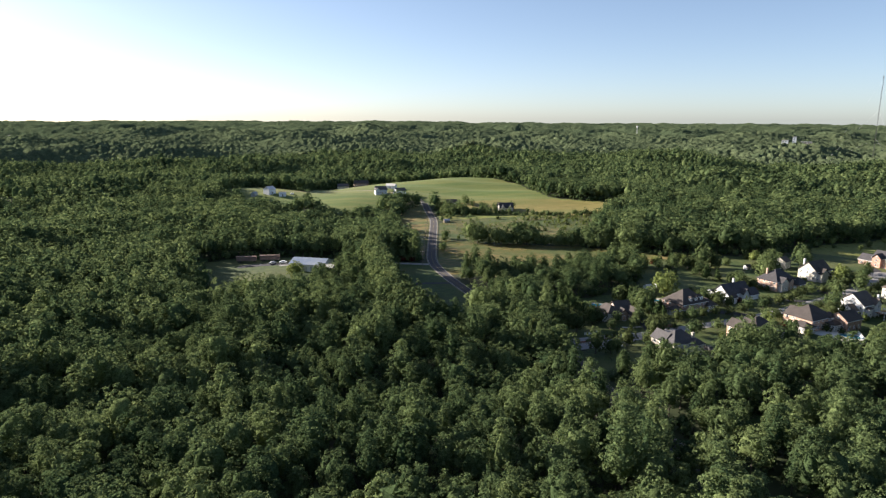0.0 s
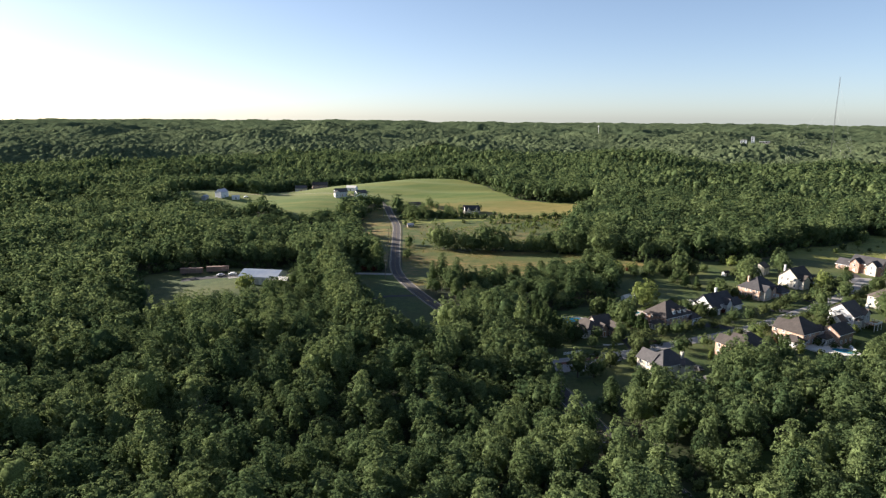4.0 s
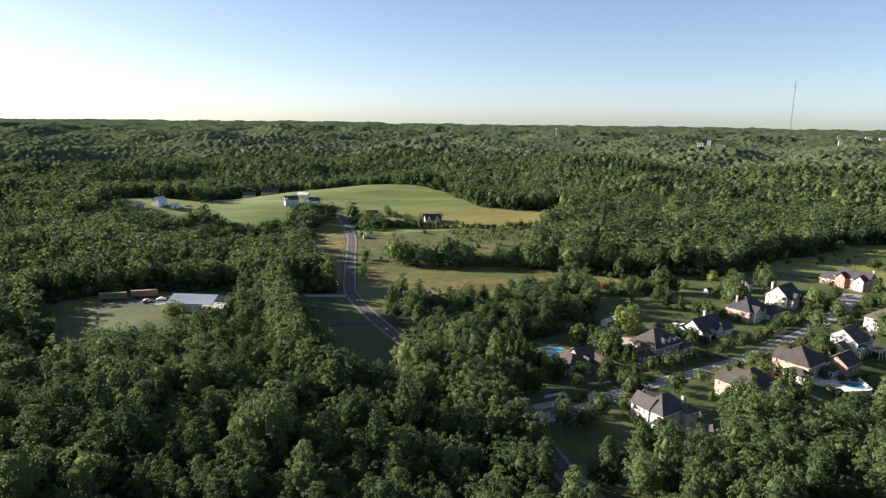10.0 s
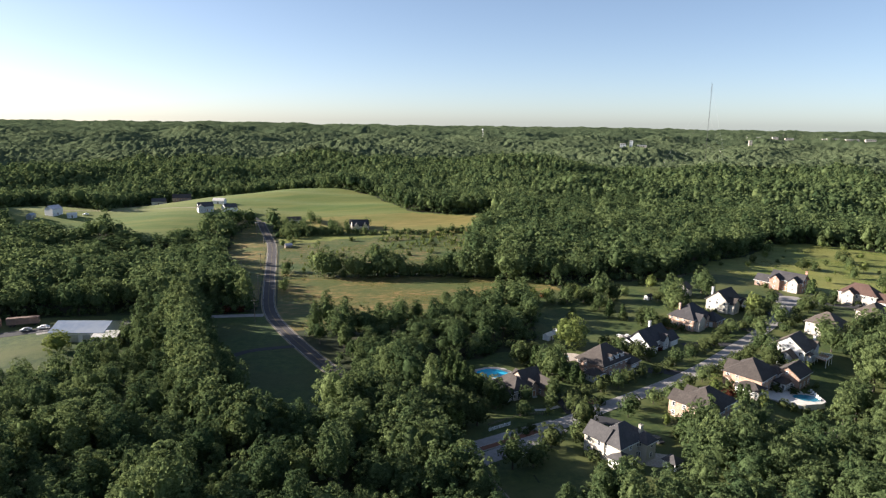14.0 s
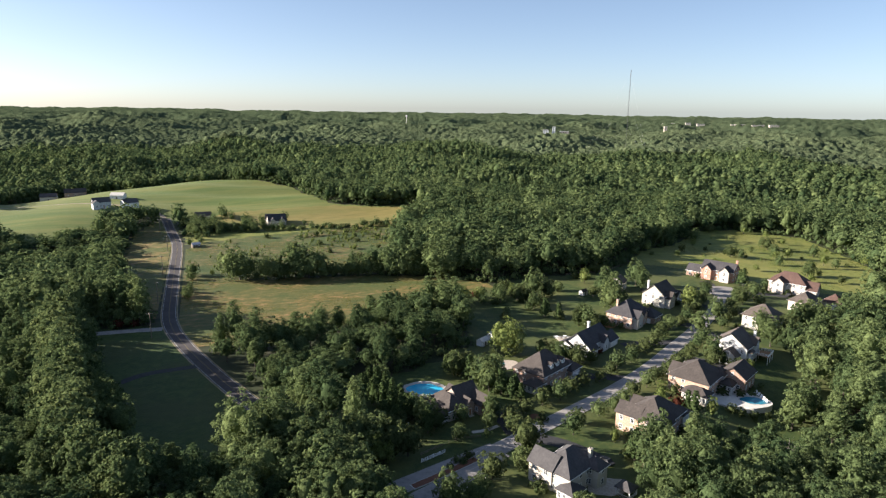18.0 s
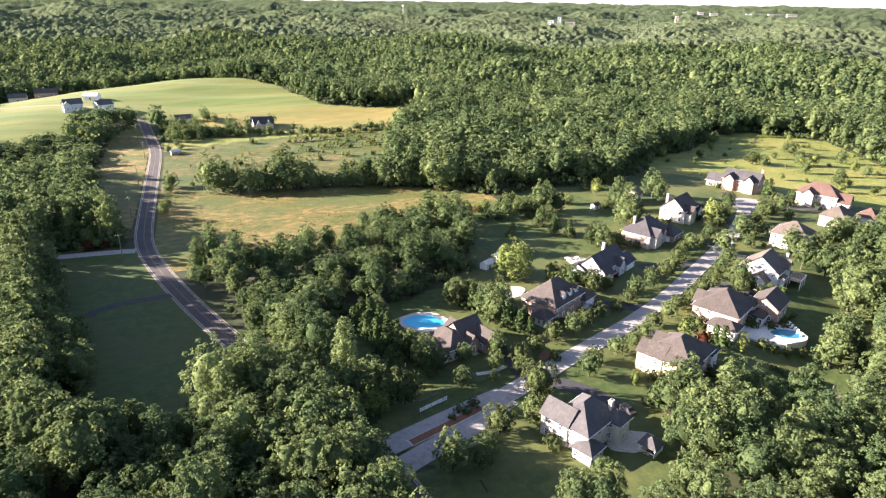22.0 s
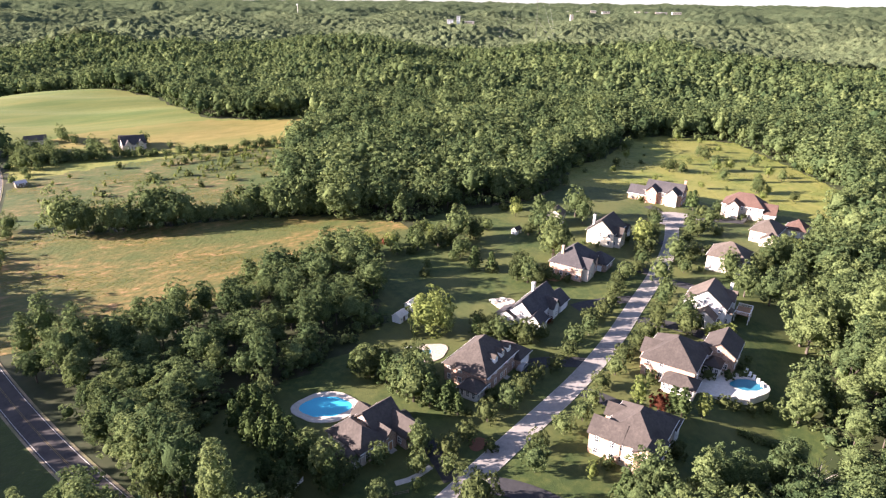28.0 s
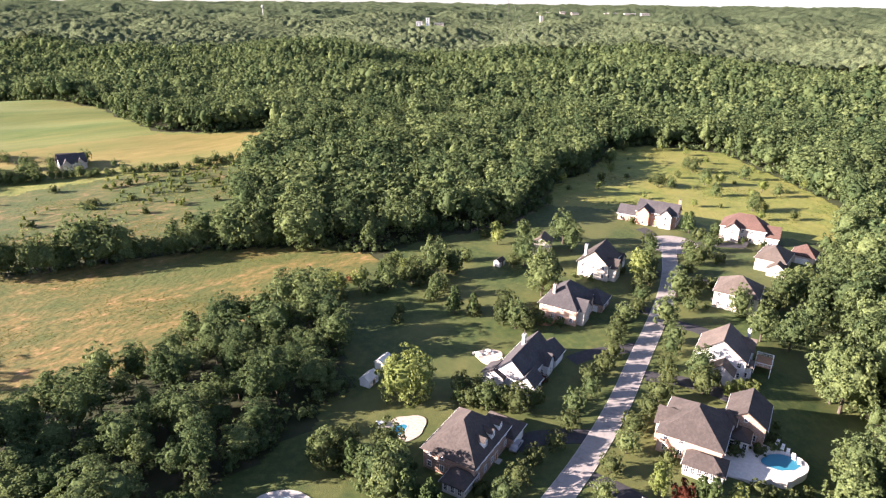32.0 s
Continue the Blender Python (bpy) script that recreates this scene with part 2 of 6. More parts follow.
def masonry(name, a, b, mortar, width=0.23):
    m, n, l, bs = material(name, 0.9)
    tc, br = n.new("ShaderNodeTexCoord"), n.new("ShaderNodeTexBrick")
    mp = n.new("ShaderNodeMapping")
    mp.inputs["Rotation"].default_value = (radians(90), 0, 0)
    l.new(tc.outputs["Object"], mp.inputs[0])
    l.new(mp.outputs[0], br.inputs["Vector"])
    br.inputs["Color1"].default_value, br.inputs["Color2"].default_value, br.inputs["Mortar"].default_value = (*a, 1), (*b, 1), (*mortar, 1)
    br.inputs["Scale"].default_value, br.inputs["Brick Width"].default_value, br.inputs["Row Height"].default_value = 1.0, width, 0.075
    br.inputs["Mortar Size"].default_value = 0.008
    t, mx = n.new("ShaderNodeTexNoise"), n.new("ShaderNodeMix")
    t.inputs["Scale"].default_value = 0.8
    mx.data_type, mx.blend_type = "RGBA", "MULTIPLY"
    mx.inputs["Factor"].default_value = 0.5
    l.new(tc.outputs["Object"], t.inputs["Vector"])
    l.new(br.outputs["Color"], mx.inputs["A"])
    l.new(t.outputs["Fac"], mx.inputs["B"])
    hv = n.new("ShaderNodeHueSaturation")
    hv.inputs["Value"].default_value = 1.35
    l.new(mx.outputs["Result"], hv.inputs["Color"])
    l.new(hv.outputs[0], bs.inputs["Base Color"])
    return m


W_BRICK = masonry("red_brick", (0.34, 0.15, 0.10), (0.42, 0.21, 0.14), (0.42, 0.38, 0.34))
W_TANBRICK = masonry("tan_brick", (0.40, 0.235, 0.165), (0.48, 0.31, 0.225), (0.46, 0.41, 0.35))
W_BROWNBRICK = masonry("brown_brick", (0.24, 0.14, 0.10), (0.32, 0.20, 0.14), (0.4, 0.36, 0.32))
W_WHITE = speckled("white_siding", [(0.50, 0.49, 0.475), (0.59, 0.58, 0.565)], 0.5, stretch=(0.3, 0.3, 8))
W_CREAM = speckled("cream_siding", [(0.45, 0.41, 0.345), (0.54, 0.50, 0.425)], 0.5, stretch=(0.3, 0.3, 8))
W_STUCCO = speckled("pale_stucco", [(0.42, 0.365, 0.32), (0.52, 0.465, 0.41)], 0.6)
W_STONE = speckled("pale_stone_cladding", [(0.34, 0.30, 0.25), (0.48, 0.43, 0.36), (0.56, 0.50, 0.43)], 1.6, bump=0.03, bump_scale=3)

L_WOOD = leafy("woodland_leaves", (0.042, 0.071, 0.033), (0.142, 0.182, 0.074), 0.34, grain=2.0, relief=0.3)
# greyer and bluer than the near leaves: distance haze put into the colour
L_HAZED = leafy("hazed_far_leaves", (0.052, 0.080, 0.046), (0.140, 0.170, 0.088), glow=0.25, grain=0.45, relief=2.5)
L_YARD = leafy("garden_tree_leaves", (0.045, 0.074, 0.034), (0.145, 0.182, 0.072), per_tree=False, grain=2.4, glow=0.30, relief=0.3)
L_OLIVE = leafy("olive_green_leaves", (0.042, 0.060, 0.026), (0.098, 0.118, 0.046), per_tree=False, grain=2.2, glow=0.26, relief=0.3)
L_BRIGHT = leafy("bright_green_leaves", (0.10, 0.135, 0.040), (0.20, 0.235, 0.08), per_tree=False, relief=0.3)
L_CONIFER = leafy("conifer_needles", (0.028, 0.048, 0.020), (0.070, 0.100, 0.038), glow=0.15, per_tree=False, relief=0.3)
L_RED = leafy("red_maple_leaves", (0.06, 0.022, 0.014), (0.11, 0.04, 0.026), per_tree=False)
L_GRASS = leafy("tall_grass", (0.070, 0.095, 0.024), (0.165, 0.150, 0.046), per_tree=False, glow=0.4)


# ---- building helpers ----
def mesh_of(name, verts, faces, mat, smooth=False):
    me = bpy.data.meshes.new(name)
    me.from_pydata([tuple(v) for v in verts], [], [tuple(f) for f in faces])
    me.materials.append(mat)
    if smooth:
        me.polygons.foreach_set("use_smooth", [True] * len(me.polygons))
    me.update()
    return me


def part(name, me, parent, m=None, label=""):
    ob = new(name, me)
    if parent:
        ob.parent = parent
    if m is not None:
        ob.matrix_local = m
    return tagged(ob, label)


def join(*pieces):
    vs, fs = [], []
    for v, f in pieces:
        k = len(vs)
        vs += [tuple(p) for p in v]
        fs += [tuple(i + k for i in q) for q in f]
    return vs, fs


def box(x0, x1, y0, y1, z0, z1):
    v = [(x, y, z) for z in (z0, z1) for x, y in ((x0, y0), (x1, y0), (x1, y1), (x0, y1))]
    return v, [(3, 2, 1, 0), (4, 5, 6, 7), (0, 1, 5, 4), (1, 2, 6, 5), (2, 3, 7, 6), (3, 0, 4, 7)]


def tube(points, radii, sides=6):
    """A tapered limb along points."""
    vs, fs = [], []
    for k, (p, r) in enumerate(zip(points, radii)):
        way = Vector(points[min(k + 1, len(points) - 1)]) - Vector(points[max(k - 1, 0)])
        q = way.to_track_quat("Z", "Y")
        for s in range(sides):
            a = 2 * math.pi * s / sides
            vs.append(tuple(Vector(p) + q @ Vector((r * math.cos(a), r * math.sin(a), 0))))
        if k:
            for s in range(sides):
                a, b = (k - 1) * sides + s, (k - 1) * sides + (s + 1) % sides
                fs.append((a, b, b + sides, a + sides))
    fs.append(tuple(range(len(vs) - sides, len(vs))))
    return vs, fs


# ---- lie of the land ----
def ease(t):
    t = np.clip(t, 0, 1)
    return t * t * (3 - 2 * t)


_wr = np.random.RandomState(5)
WAVES = [(_wr.uniform(0, 2 * math.pi), _wr.uniform(0, 2 * math.pi), s) for s in (900, 700, 520, 430, 330, 260, 210, 170)]


def waves(x, y, lo=0, hi=8):
    out = 0
    for a, ph, s in WAVES[lo:hi]:
        out = out + np.sin((x * math.cos(a) + y * math.sin(a)) * 2 * math.pi / s + ph + 1.3 * np.sin((x * math.sin(a) - y * math.cos(a)) * 2 * math.pi / (1.7 * s))) * s / 900
    return out


def off_line(line, x, y):
    """Distance to a line of points."""
    best = np.full(np.shape(x), 1e9)
    for (xa, ya), (xb, yb) in zip(line, line[1:]):
        dx, dy = xb - xa, yb - ya
        t = np.clip(((x - xa) * dx + (y - ya) * dy) / (dx * dx + dy * dy), 0, 1)
        best = np.minimum(best, np.hypot(x - xa - t * dx, y - ya - t * dy))
    return best


BROOK = [(-150, 158), (-100, 172), (-60, 194), (-30, 183), (3, 183), (28, 208)]  # a small wooded valley


def ground(x, y):
    x, y = np.asarray(x, float), np.asarray(y, float)
    u = 0.891 * x + 0.454 * y
    g = 2.0 * ease((u - 260) / 120) - 1.0 * np.exp(-((x - 138) / 32) ** 2 - ((y - 243) / 19) ** 2)
    v = -0.454 * x + 0.891 * y
    g = g - 3.6 * ease((162 - v) / 24) * ease((u - 205) / 40) * (1 - ease((u - 340) / 60))
    west = 1 - ease((x - 130) / 120)
    g = g + west * (2.5 * ease((y - 430) / 150) + 6.5 * ease((y - 590) / 90)) + 4.0 * np.exp(-((x + 95) / 60) ** 2 - ((y - 370) / 45) ** 2)
    g = g + 12.5 * np.exp(-((x - 18) / 110) ** 2 - ((y - 765) / 62) ** 2)
    g = g + 2.5 * np.exp(-((x - 10) / 90) ** 2 - ((y - 135) / 35) ** 2) - 6.0 * np.exp(-(off_line(BROOK, x, y) / 13) ** 2)
    r = np.hypot(x - 40, y - 250)
    fields = np.exp(-((x - 40) / 120) ** 2 - ((y - 520) / 190) ** 4)
    wild = ease((np.hypot((x - 120) / 1.2, y - 310) - 165) / 110) * (1 - fields)
    g = g + 3.2 * wild * waves(x * 1.4, y * 1.4, 3, 8)
    g = g + 9.5 * ease((r - 420) / 450) * (1 - 0.8 * ease((r - 2200) / 1800)) * (waves(x, y) + 0.5 * waves(x * 1.3 + 90, y * 1.3, 4, 8)) + 1.8 * ease((r - 1200) / 1500) * (1 - 0.7 * ease((r - 2600) / 1800)) * waves(x * 0.45, y * 0.45) * 3
    g = g + 0.9 * np.exp(-((x - 40) / 95) ** 2 - ((y - 712) / 75) ** 2) * np.sin(y * 0.155 + x * 0.03 + 0.8 * np.sin(x * 0.035)) - 5.0 * np.exp(-((x + 95) / 55) ** 2 - ((y - 545) / 32) ** 2)
    g = g + 2.5 * np.exp(-((x + 100) / 45) ** 2 - ((y - 648) / 50) ** 2)
    g = g + 3.0 * np.exp(-((x + 180) / 70) ** 2 - ((y - 665) / 60) ** 2)
    g = g + 41.0 * ease((r - 800) / 4200) + 12.0 * np.exp(-((x - 820) / 500) ** 2 - ((y - 1500) / 400) ** 2)
    g = g + 7.0 * np.exp(-((x - 210) / 60) ** 2 - ((y - 560) / 100) ** 2) + 12.0 * np.exp(-((x - 330) / 120) ** 2 - ((y - 720) / 110) ** 2)
    return g


def gz(x, y):
    return float(ground(x, y))


def inside(poly, x, y):
    hit = np.zeros(np.shape(x), bool)
    n = len(poly)
    for k in range(n):
        (xa, ya), (xb, yb) = poly[k], poly[(k + 1) % n]
        hit ^= ((ya > y) != (yb > y)) & (x < (xb - xa) * (y - ya) / ((yb - ya) or 1e-9) + xa)
    return hit


def along(line, step):
    """Points every step metres along a smoothed line, with their directions."""
    pts = [Vector((*p, 0)) for p in line]
    for _ in range(3):
        pts = [pts[0]] + [q for a, b in zip(pts, pts[1:]) for q in (a.lerp(b, 0.25), a.lerp(b, 0.75))] + [pts[-1]]
    out, left = [], 0.0
    for a, b in zip(pts, pts[1:]):
        d = (b - a).length
        if d < 1e-6:
            continue
        while left <= d:
            out.append((*(a.lerp(b, left / d)).xy, *((b - a) / d).xy))
            left += step
        left -= d
    return out


MAIN = [(190, -260), (150, -120), (118, 0), (98, 65), (78, 120), (62, 175), (54, 210), (49, 245), (38, 272), (25, 300), (16, 322), (7, 347), (-1, 372), (-7, 398), (-8, 433), (-8, 512), (-8, 556), (-13, 600), (-17, 625), (-19, 640)]
STREET = [(47, 245), (58, 250), (70, 254), (84, 259), (99, 265.5), (118, 273), (138, 281), (160, 292), (180, 304), (203, 317), (222, 329), (238, 341), (250, 352), (258, 358)]
SIDE = [(-9, 391.5), (-22, 392.5), (-45, 391), (-75, 383), (-100, 372)]

YARDS = [(46, 252), (51, 262), (49, 274), (45, 286), (43, 300), (50, 311), (66, 314), (88, 323), (107, 335), (113, 355), (124, 382), (140, 402), (165, 412), (195, 410), (218, 408), (247, 424), (275, 420), (320, 360),
         (310, 330), (296, 312), (262, 297), (243, 287), (232, 272), (205, 254), (184, 244), (168, 232), (156, 236), (147, 246), (134, 243), (124, 236), (119, 228), (113, 216), (102, 205), (87, 207), (70, 224), (62, 238)]
RIGHT_MEADOW = [(247, 424), (273, 447), (314, 462), (360, 492), (392, 488), (420, 450), (406, 405), (372, 355), (345, 330), (318, 322), (306, 336), (275, 400)]
FIELD_LOW = [(-3, 374), (8, 366), (28, 361), (48, 367), (74, 379), (100, 388), (126, 388), (142, 402), (152, 404), (140, 428), (110, 444), (82, 454), (48, 460), (24, 463), (-3, 462)]
FIELD_HIGH = [(-3, 460), (24, 462), (50, 466), (90, 462), (112, 466), (124, 500), (144, 540), (138, 562), (110, 572), (45, 570), (5, 560), (-3, 540)]
HILL = [(-22, 640), (0, 622), (24, 606), (55, 597), (84, 586), (113, 571), (135, 568), (160, 577), (172, 600), (178, 632), (145, 636), (112, 652), (100, 690), (84, 740), (30, 790), (-40, 805), (-78, 780), (-50, 705)]
GOLD = [(24, 607), (55, 598), (84, 587), (113, 572), (135, 569), (159, 578), (170, 600), (175, 628), (145, 634), (112, 646), (80, 648), (59, 648), (27, 646), (12, 640), (8, 626)]
HEDGE_STRIP = [(-3, 556), (20, 562), (45, 568), (110, 570), (138, 560), (152, 574), (113, 573), (84, 588), (55, 599), (24, 608), (0, 624), (-6, 610)]
LEFT_FIELD = [(-32, 648), (-60, 612), (-100, 590), (-145, 640), (-150, 760), (-120, 812), (-60, 808), (-36, 720)]
BARN_YARD = [(-236, 700), (-222, 640), (-150, 606), (-122, 640), (-150, 692), (-215, 722)]
VERGE = [(-13, 405), (-24, 432), (-29, 473), (-40, 540), (-38, 600), (-25, 632), (-12, 612), (-11, 500)]
WEST_LAWN = [(-36, 397), (-10, 396), (5, 350), (23, 302), (17, 284), (4, 268), (-10, 274), (-17, 318), (-34, 380)]
WORKS_YARD = [(-130, 396), (-66, 398), (-60, 368), (-55, 346), (-62, 330), (-80, 312), (-93, 294), (-104, 282), (-114, 288), (-124, 324), (-134, 346), (-150, 364), (-156, 385)]
GLADE = [(84, 170), (90, 166), (98, 170), (108, 174), (112, 181), (106, 185), (94, 180), (86, 176)]
ROADSIDE = [(45, 238), (49, 222), (57, 212), (68, 214), (70, 224), (62, 240)]
OPEN = [HEDGE_STRIP, ROADSIDE, YARDS, RIGHT_MEADOW, FIELD_LOW, FIELD_HIGH, HILL, LEFT_FIELD, BARN_YARD, VERGE, WEST_LAWN, WORKS_YARD, GLADE]


def is_open(x, y, margin=2.5):
    wx, wy = x + 2.0 * np.sin(y * 0.21 + x * 0.05), y + 2.0 * np.sin(x * 0.19)
    out = np.zeros(np.shape(x), bool)
    for poly in OPEN:
        out |= inside(poly, wx, wy)
    if margin:
        for k in range(8):
            a = k * math.pi / 4
            for poly in OPEN:
                out |= inside(poly, wx + margin * math.cos(a), wy + margin * math.sin(a))
    return out | (off_line(MAIN, x, y) < 5.5 + 0.4 * margin) | (off_line(SIDE, x, y) < 3 + margin) | (off_line(STREET, x, y) < 5 + margin)


def graded(lo, hi, near_lo, near_hi, step):
    mid = np.arange(near_lo, near_hi + step / 2, step)
    up, k = [], near_hi
    s = step
    while k < hi:
        s *= 1.12
        k += s
        up.append(min(k, hi))
    down, k, s = [], near_lo, step
    while k > lo:
        s *= 1.12
        k -= s
        down.append(max(k, lo))
    return np.array(down[::-1] + list(mid) + up)


def sheet(name, xs, ys, keep, lift, mat, label, kind="structure", smooth=True):
    gx, gy = np.meshgrid(xs, ys)
    z = ground(gx, gy) + (lift(gx, gy) if callable(lift) else lift)
    v = np.stack([gx, gy, z], -1).reshape(-1, 3)
    nx = len(xs)
    j, i = np.meshgrid(np.arange(len(ys) - 1), np.arange(nx - 1), indexing="ij")
    a = (j * nx + i).ravel()
    f = np.stack([a, a + 1, a + nx + 1, a + nx], -1)
    if keep is not None:
        c = v[f].mean(1)
        f = f[keep(c[:, 0], c[:, 1])]
        used, inv = np.unique(f, return_inverse=True)
        v, f = v[used], inv.reshape(f.shape)
    me = mesh_of(name, v.tolist(), f.tolist(), mat, smooth)
    return tagged(new(name, me), label, name.replace("_", " "), kind=kind)


def under_lawns(x, y):
    """The woodland ground lies deeper below the lawns and fields."""
    deep = np.zeros(x.shape, bool)
    for poly in OPEN:
        ok = inside(poly, x, y)
        for dx, dy in ((4.5, 0), (-4.5, 0), (0, 4.5), (0, -4.5)):
            ok &= inside(poly, x + dx, y + dy)
        deep |= ok
    return np.where(deep, -0.5, 0.0)


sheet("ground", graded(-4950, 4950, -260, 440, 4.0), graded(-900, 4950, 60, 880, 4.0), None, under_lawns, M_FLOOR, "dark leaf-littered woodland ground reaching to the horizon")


def lawn(name, poly, step, lift, mat, label):
    px, py = zip(*poly)
    xs, ys = np.arange(min(px) - step, max(px) + 2 * step, step), np.arange(min(py) - step, max(py) + 2 * step, step)

    def keep(x, y):
        return inside(poly, x + 1.2 * np.sin(y * 0.5), y + 1.2 * np.sin(x * 0.43))
    return sheet(name, xs, ys, keep, lift, mat, label)


lawn("lawn", YARDS, 1.25, 0.07, M_LAWN, "mown green lawn round the houses with long tree shadows")
lawn("meadow", RIGHT_MEADOW, 1.6, 0.10, M_ROUGH, "rough yellow-green meadow with shrubs behind the houses")
lawn("field", FIELD_LOW, 2.5, 0.10, M_FIELD, "dry golden hayfield with green patches beside the road")
lawn("field", FIELD_HIGH, 2.5, 0.13, M_WEEDY, "overgrown tan and green field dotted with saplings")
lawn("hill_meadow", HILL, 1.6, 0.10, M_HAY, "smooth mown green hill with faint stripes")
lawn("mown_strip", GOLD, 1.6, 0.22, M_GOLD, "dry golden mown meadow at the foot of the hill")
lawn("rough_strip", HEDGE_STRIP, 2.0, 0.07, M_ROUGH, "strip of rough grass under the upper hedgerow")
lawn("pasture", LEFT_FIELD, 3.0, 0.13, M_HAY, "sunlit yellow-green pasture beside the farmhouse")
lawn("pasture", BARN_YARD, 3.0, 0.10, M_HAY, "small grassy farmyard round the pale barn")
lawn("verge", VERGE, 2.5, 0.10, M_FIELD, "brownish shaded verge field along the road")
lawn("lawn", WEST_LAWN, 1.25, 0.10, M_SHADEGRASS, "dark green shaded lawn beside the bending road")
lawn("works_yard", WORKS_YARD, 2.5, 0.10, M_LAWN, "grass yard round the metal-roofed workshop")
lawn("verge", ROADSIDE, 2.0, 0.09, M_LAWN, "shaded grass verge below the street entrance")
lawn("glade", GLADE, 2.0, 0.10, M_SHADEGRASS, "dark shaded grass glade between the tall trees")


def strip(name, line, half, lift, mat, label, step=3.0, shift=0.0, dash=None):
    """A road-like band along a line, with turned-down edges."""
    rows = along(line, step)
    vs, fs = [], []
    for x, y, dx, dy in rows:
        nx, ny = -dy, dx
        for s, dz in ((-half, -0.25), (-half, 0), (half, 0), (half, -0.25)):
            px, py = x + nx * (s + shift), y + ny * (s + shift)
            vs.append((px, py, gz(px, py) + lift + dz))
    for k in range(len(rows) - 1):
        if dash and k % dash[1] >= dash[0]:
            continue
        for s in range(3):
            a = 4 * k + s
            fs.append((a, a + 4, a + 5, a + 1))
    return tagged(new(name, mesh_of(name, vs, fs, mat)), label, name.replace("_", " "), kind="structure")


strip("road_verge", MAIN, 3.6, 0.12, M_GRAVEL, "dusty gravel shoulder along the country road")
strip("road", MAIN, 3.05, 0.16, M_ROAD, "dark worn two-lane asphalt country road with bend")
strip("road_edge_line", MAIN, 0.07, 0.18, M_PAINT, "white painted edge line on the asphalt", shift=2.7)
strip("road_edge_line", MAIN, 0.07, 0.18, M_PAINT, "white painted edge line on the asphalt", shift=-2.7)
strip("road_centre_line", MAIN, 0.05, 0.18, M_YELLOW, "yellow painted centre line on the asphalt", shift=0.14)
strip("road_centre_line", MAIN, 0.05, 0.18, M_YELLOW, "yellow painted centre line on the asphalt", shift=-0.14)
strip("side_road", SIDE, 2.4, 0.14, M_STREET, "pale narrow lane joining the country road")
strip("kerb", STREET[2:], 2.82, 0.20, M_CONC, "low pale concrete kerb along the residential street", shift=0.0)
strip("street", STREET[2:], 2.7, 0.205, M_STREET, "pale worn asphalt residential street crossed by tree shadows")

# ---- houses ----
def hull(blocks_skip, lx, ly):
    return any(abs(lx - b[0]) < b[2] / 2 - 0.05 and abs(ly - b[1]) < b[3] / 2 - 0.05 for b in blocks_skip)


def roof_of(cx, cy, w, d, h, kind, pitch, over=0.45, thick=0.22):
    """Roof as a closed shell: ridge along the longer side (hip), along x (gx) or along y (gy)."""
    x0, x1, y0, y1 = cx - w / 2 - over, cx + w / 2 + over, cy - d / 2 - over, cy + d / 2 + over
    W, D = x1 - x0, y1 - y0
    e = h - over * pitch * 0.5
    if kind == "hip":
        rise = pitch * min(W, D) / 2
        if W >= D:
            a, b = (x0 + D / 2, cy, e + rise), (x1 - D / 2 + 0.01, cy, e + rise)
            top = [(0, 1, 5, 4), (1, 2, 5), (2, 3, 4, 5), (3, 0, 4)]
        else:
            a, b = (cx, y0 + W / 2, e + rise), (cx, y1 - W / 2 + 0.01, e + rise)
            top = [(0, 1, 4), (1, 2, 5, 4), (2, 3, 5), (3, 0, 4, 5)]
    elif kind == "gx":
        rise = pitch * D / 2
        a, b = (x0, cy, e + rise), (x1, cy, e + rise)
        top = [(0, 1, 5, 4), (2, 3, 4, 5)]
    else:
        rise = pitch * W / 2
        a, b = (cx, y0, e + rise), (cx, y1, e + rise)
        top = [(1, 2, 5, 4), (3, 0, 4, 5)]
    v = [(x0, y0, e), (x1, y0, e), (x1, y1, e), (x0, y1, e), a, b]
    n = len(v)
    v += [(x, y, z - thick) for x, y, z in v]
    f = list(top) + [tuple(i + n for i in reversed(q)) for q in top]
    edges = {}
    for q in top:
        for s, t in zip(q, q[1:] + q[:1]):
            edges[(s, t)] = edges.get((s, t), 0) + 1
    for (s, t) in edges:
        if (t, s) not in edges:
            f.append((t, s, s + n, t + n))
    return (v, f), e + rise


def walls_of(cx, cy, w, d, z0, h, kind, pitch):
    x0, x1, y0, y1 = cx - w / 2, cx + w / 2, cy - d / 2, cy + d / 2
    v, f = box(x0, x1, y0, y1, z0, h)
    if kind == "gx":
        k = len(v)
        v += [(x0, cy, h + pitch * d / 2 - 0.2), (x1, cy, h + pitch * d / 2 - 0.2)]
        f += [(7, 4, k), (5, 6, k + 1), (4, 5, k + 1, k), (6, 7, k, k + 1)]
    elif kind == "gy":
        k = len(v)
        v += [(cx, y0, h + pitch * w / 2 - 0.2), (cx, y1, h + pitch * w / 2 - 0.2)]
        f += [(4, 5, k), (6, 7, k + 1), (5, 6, k + 1, k), (7, 4, k, k + 1)]
    return v, f


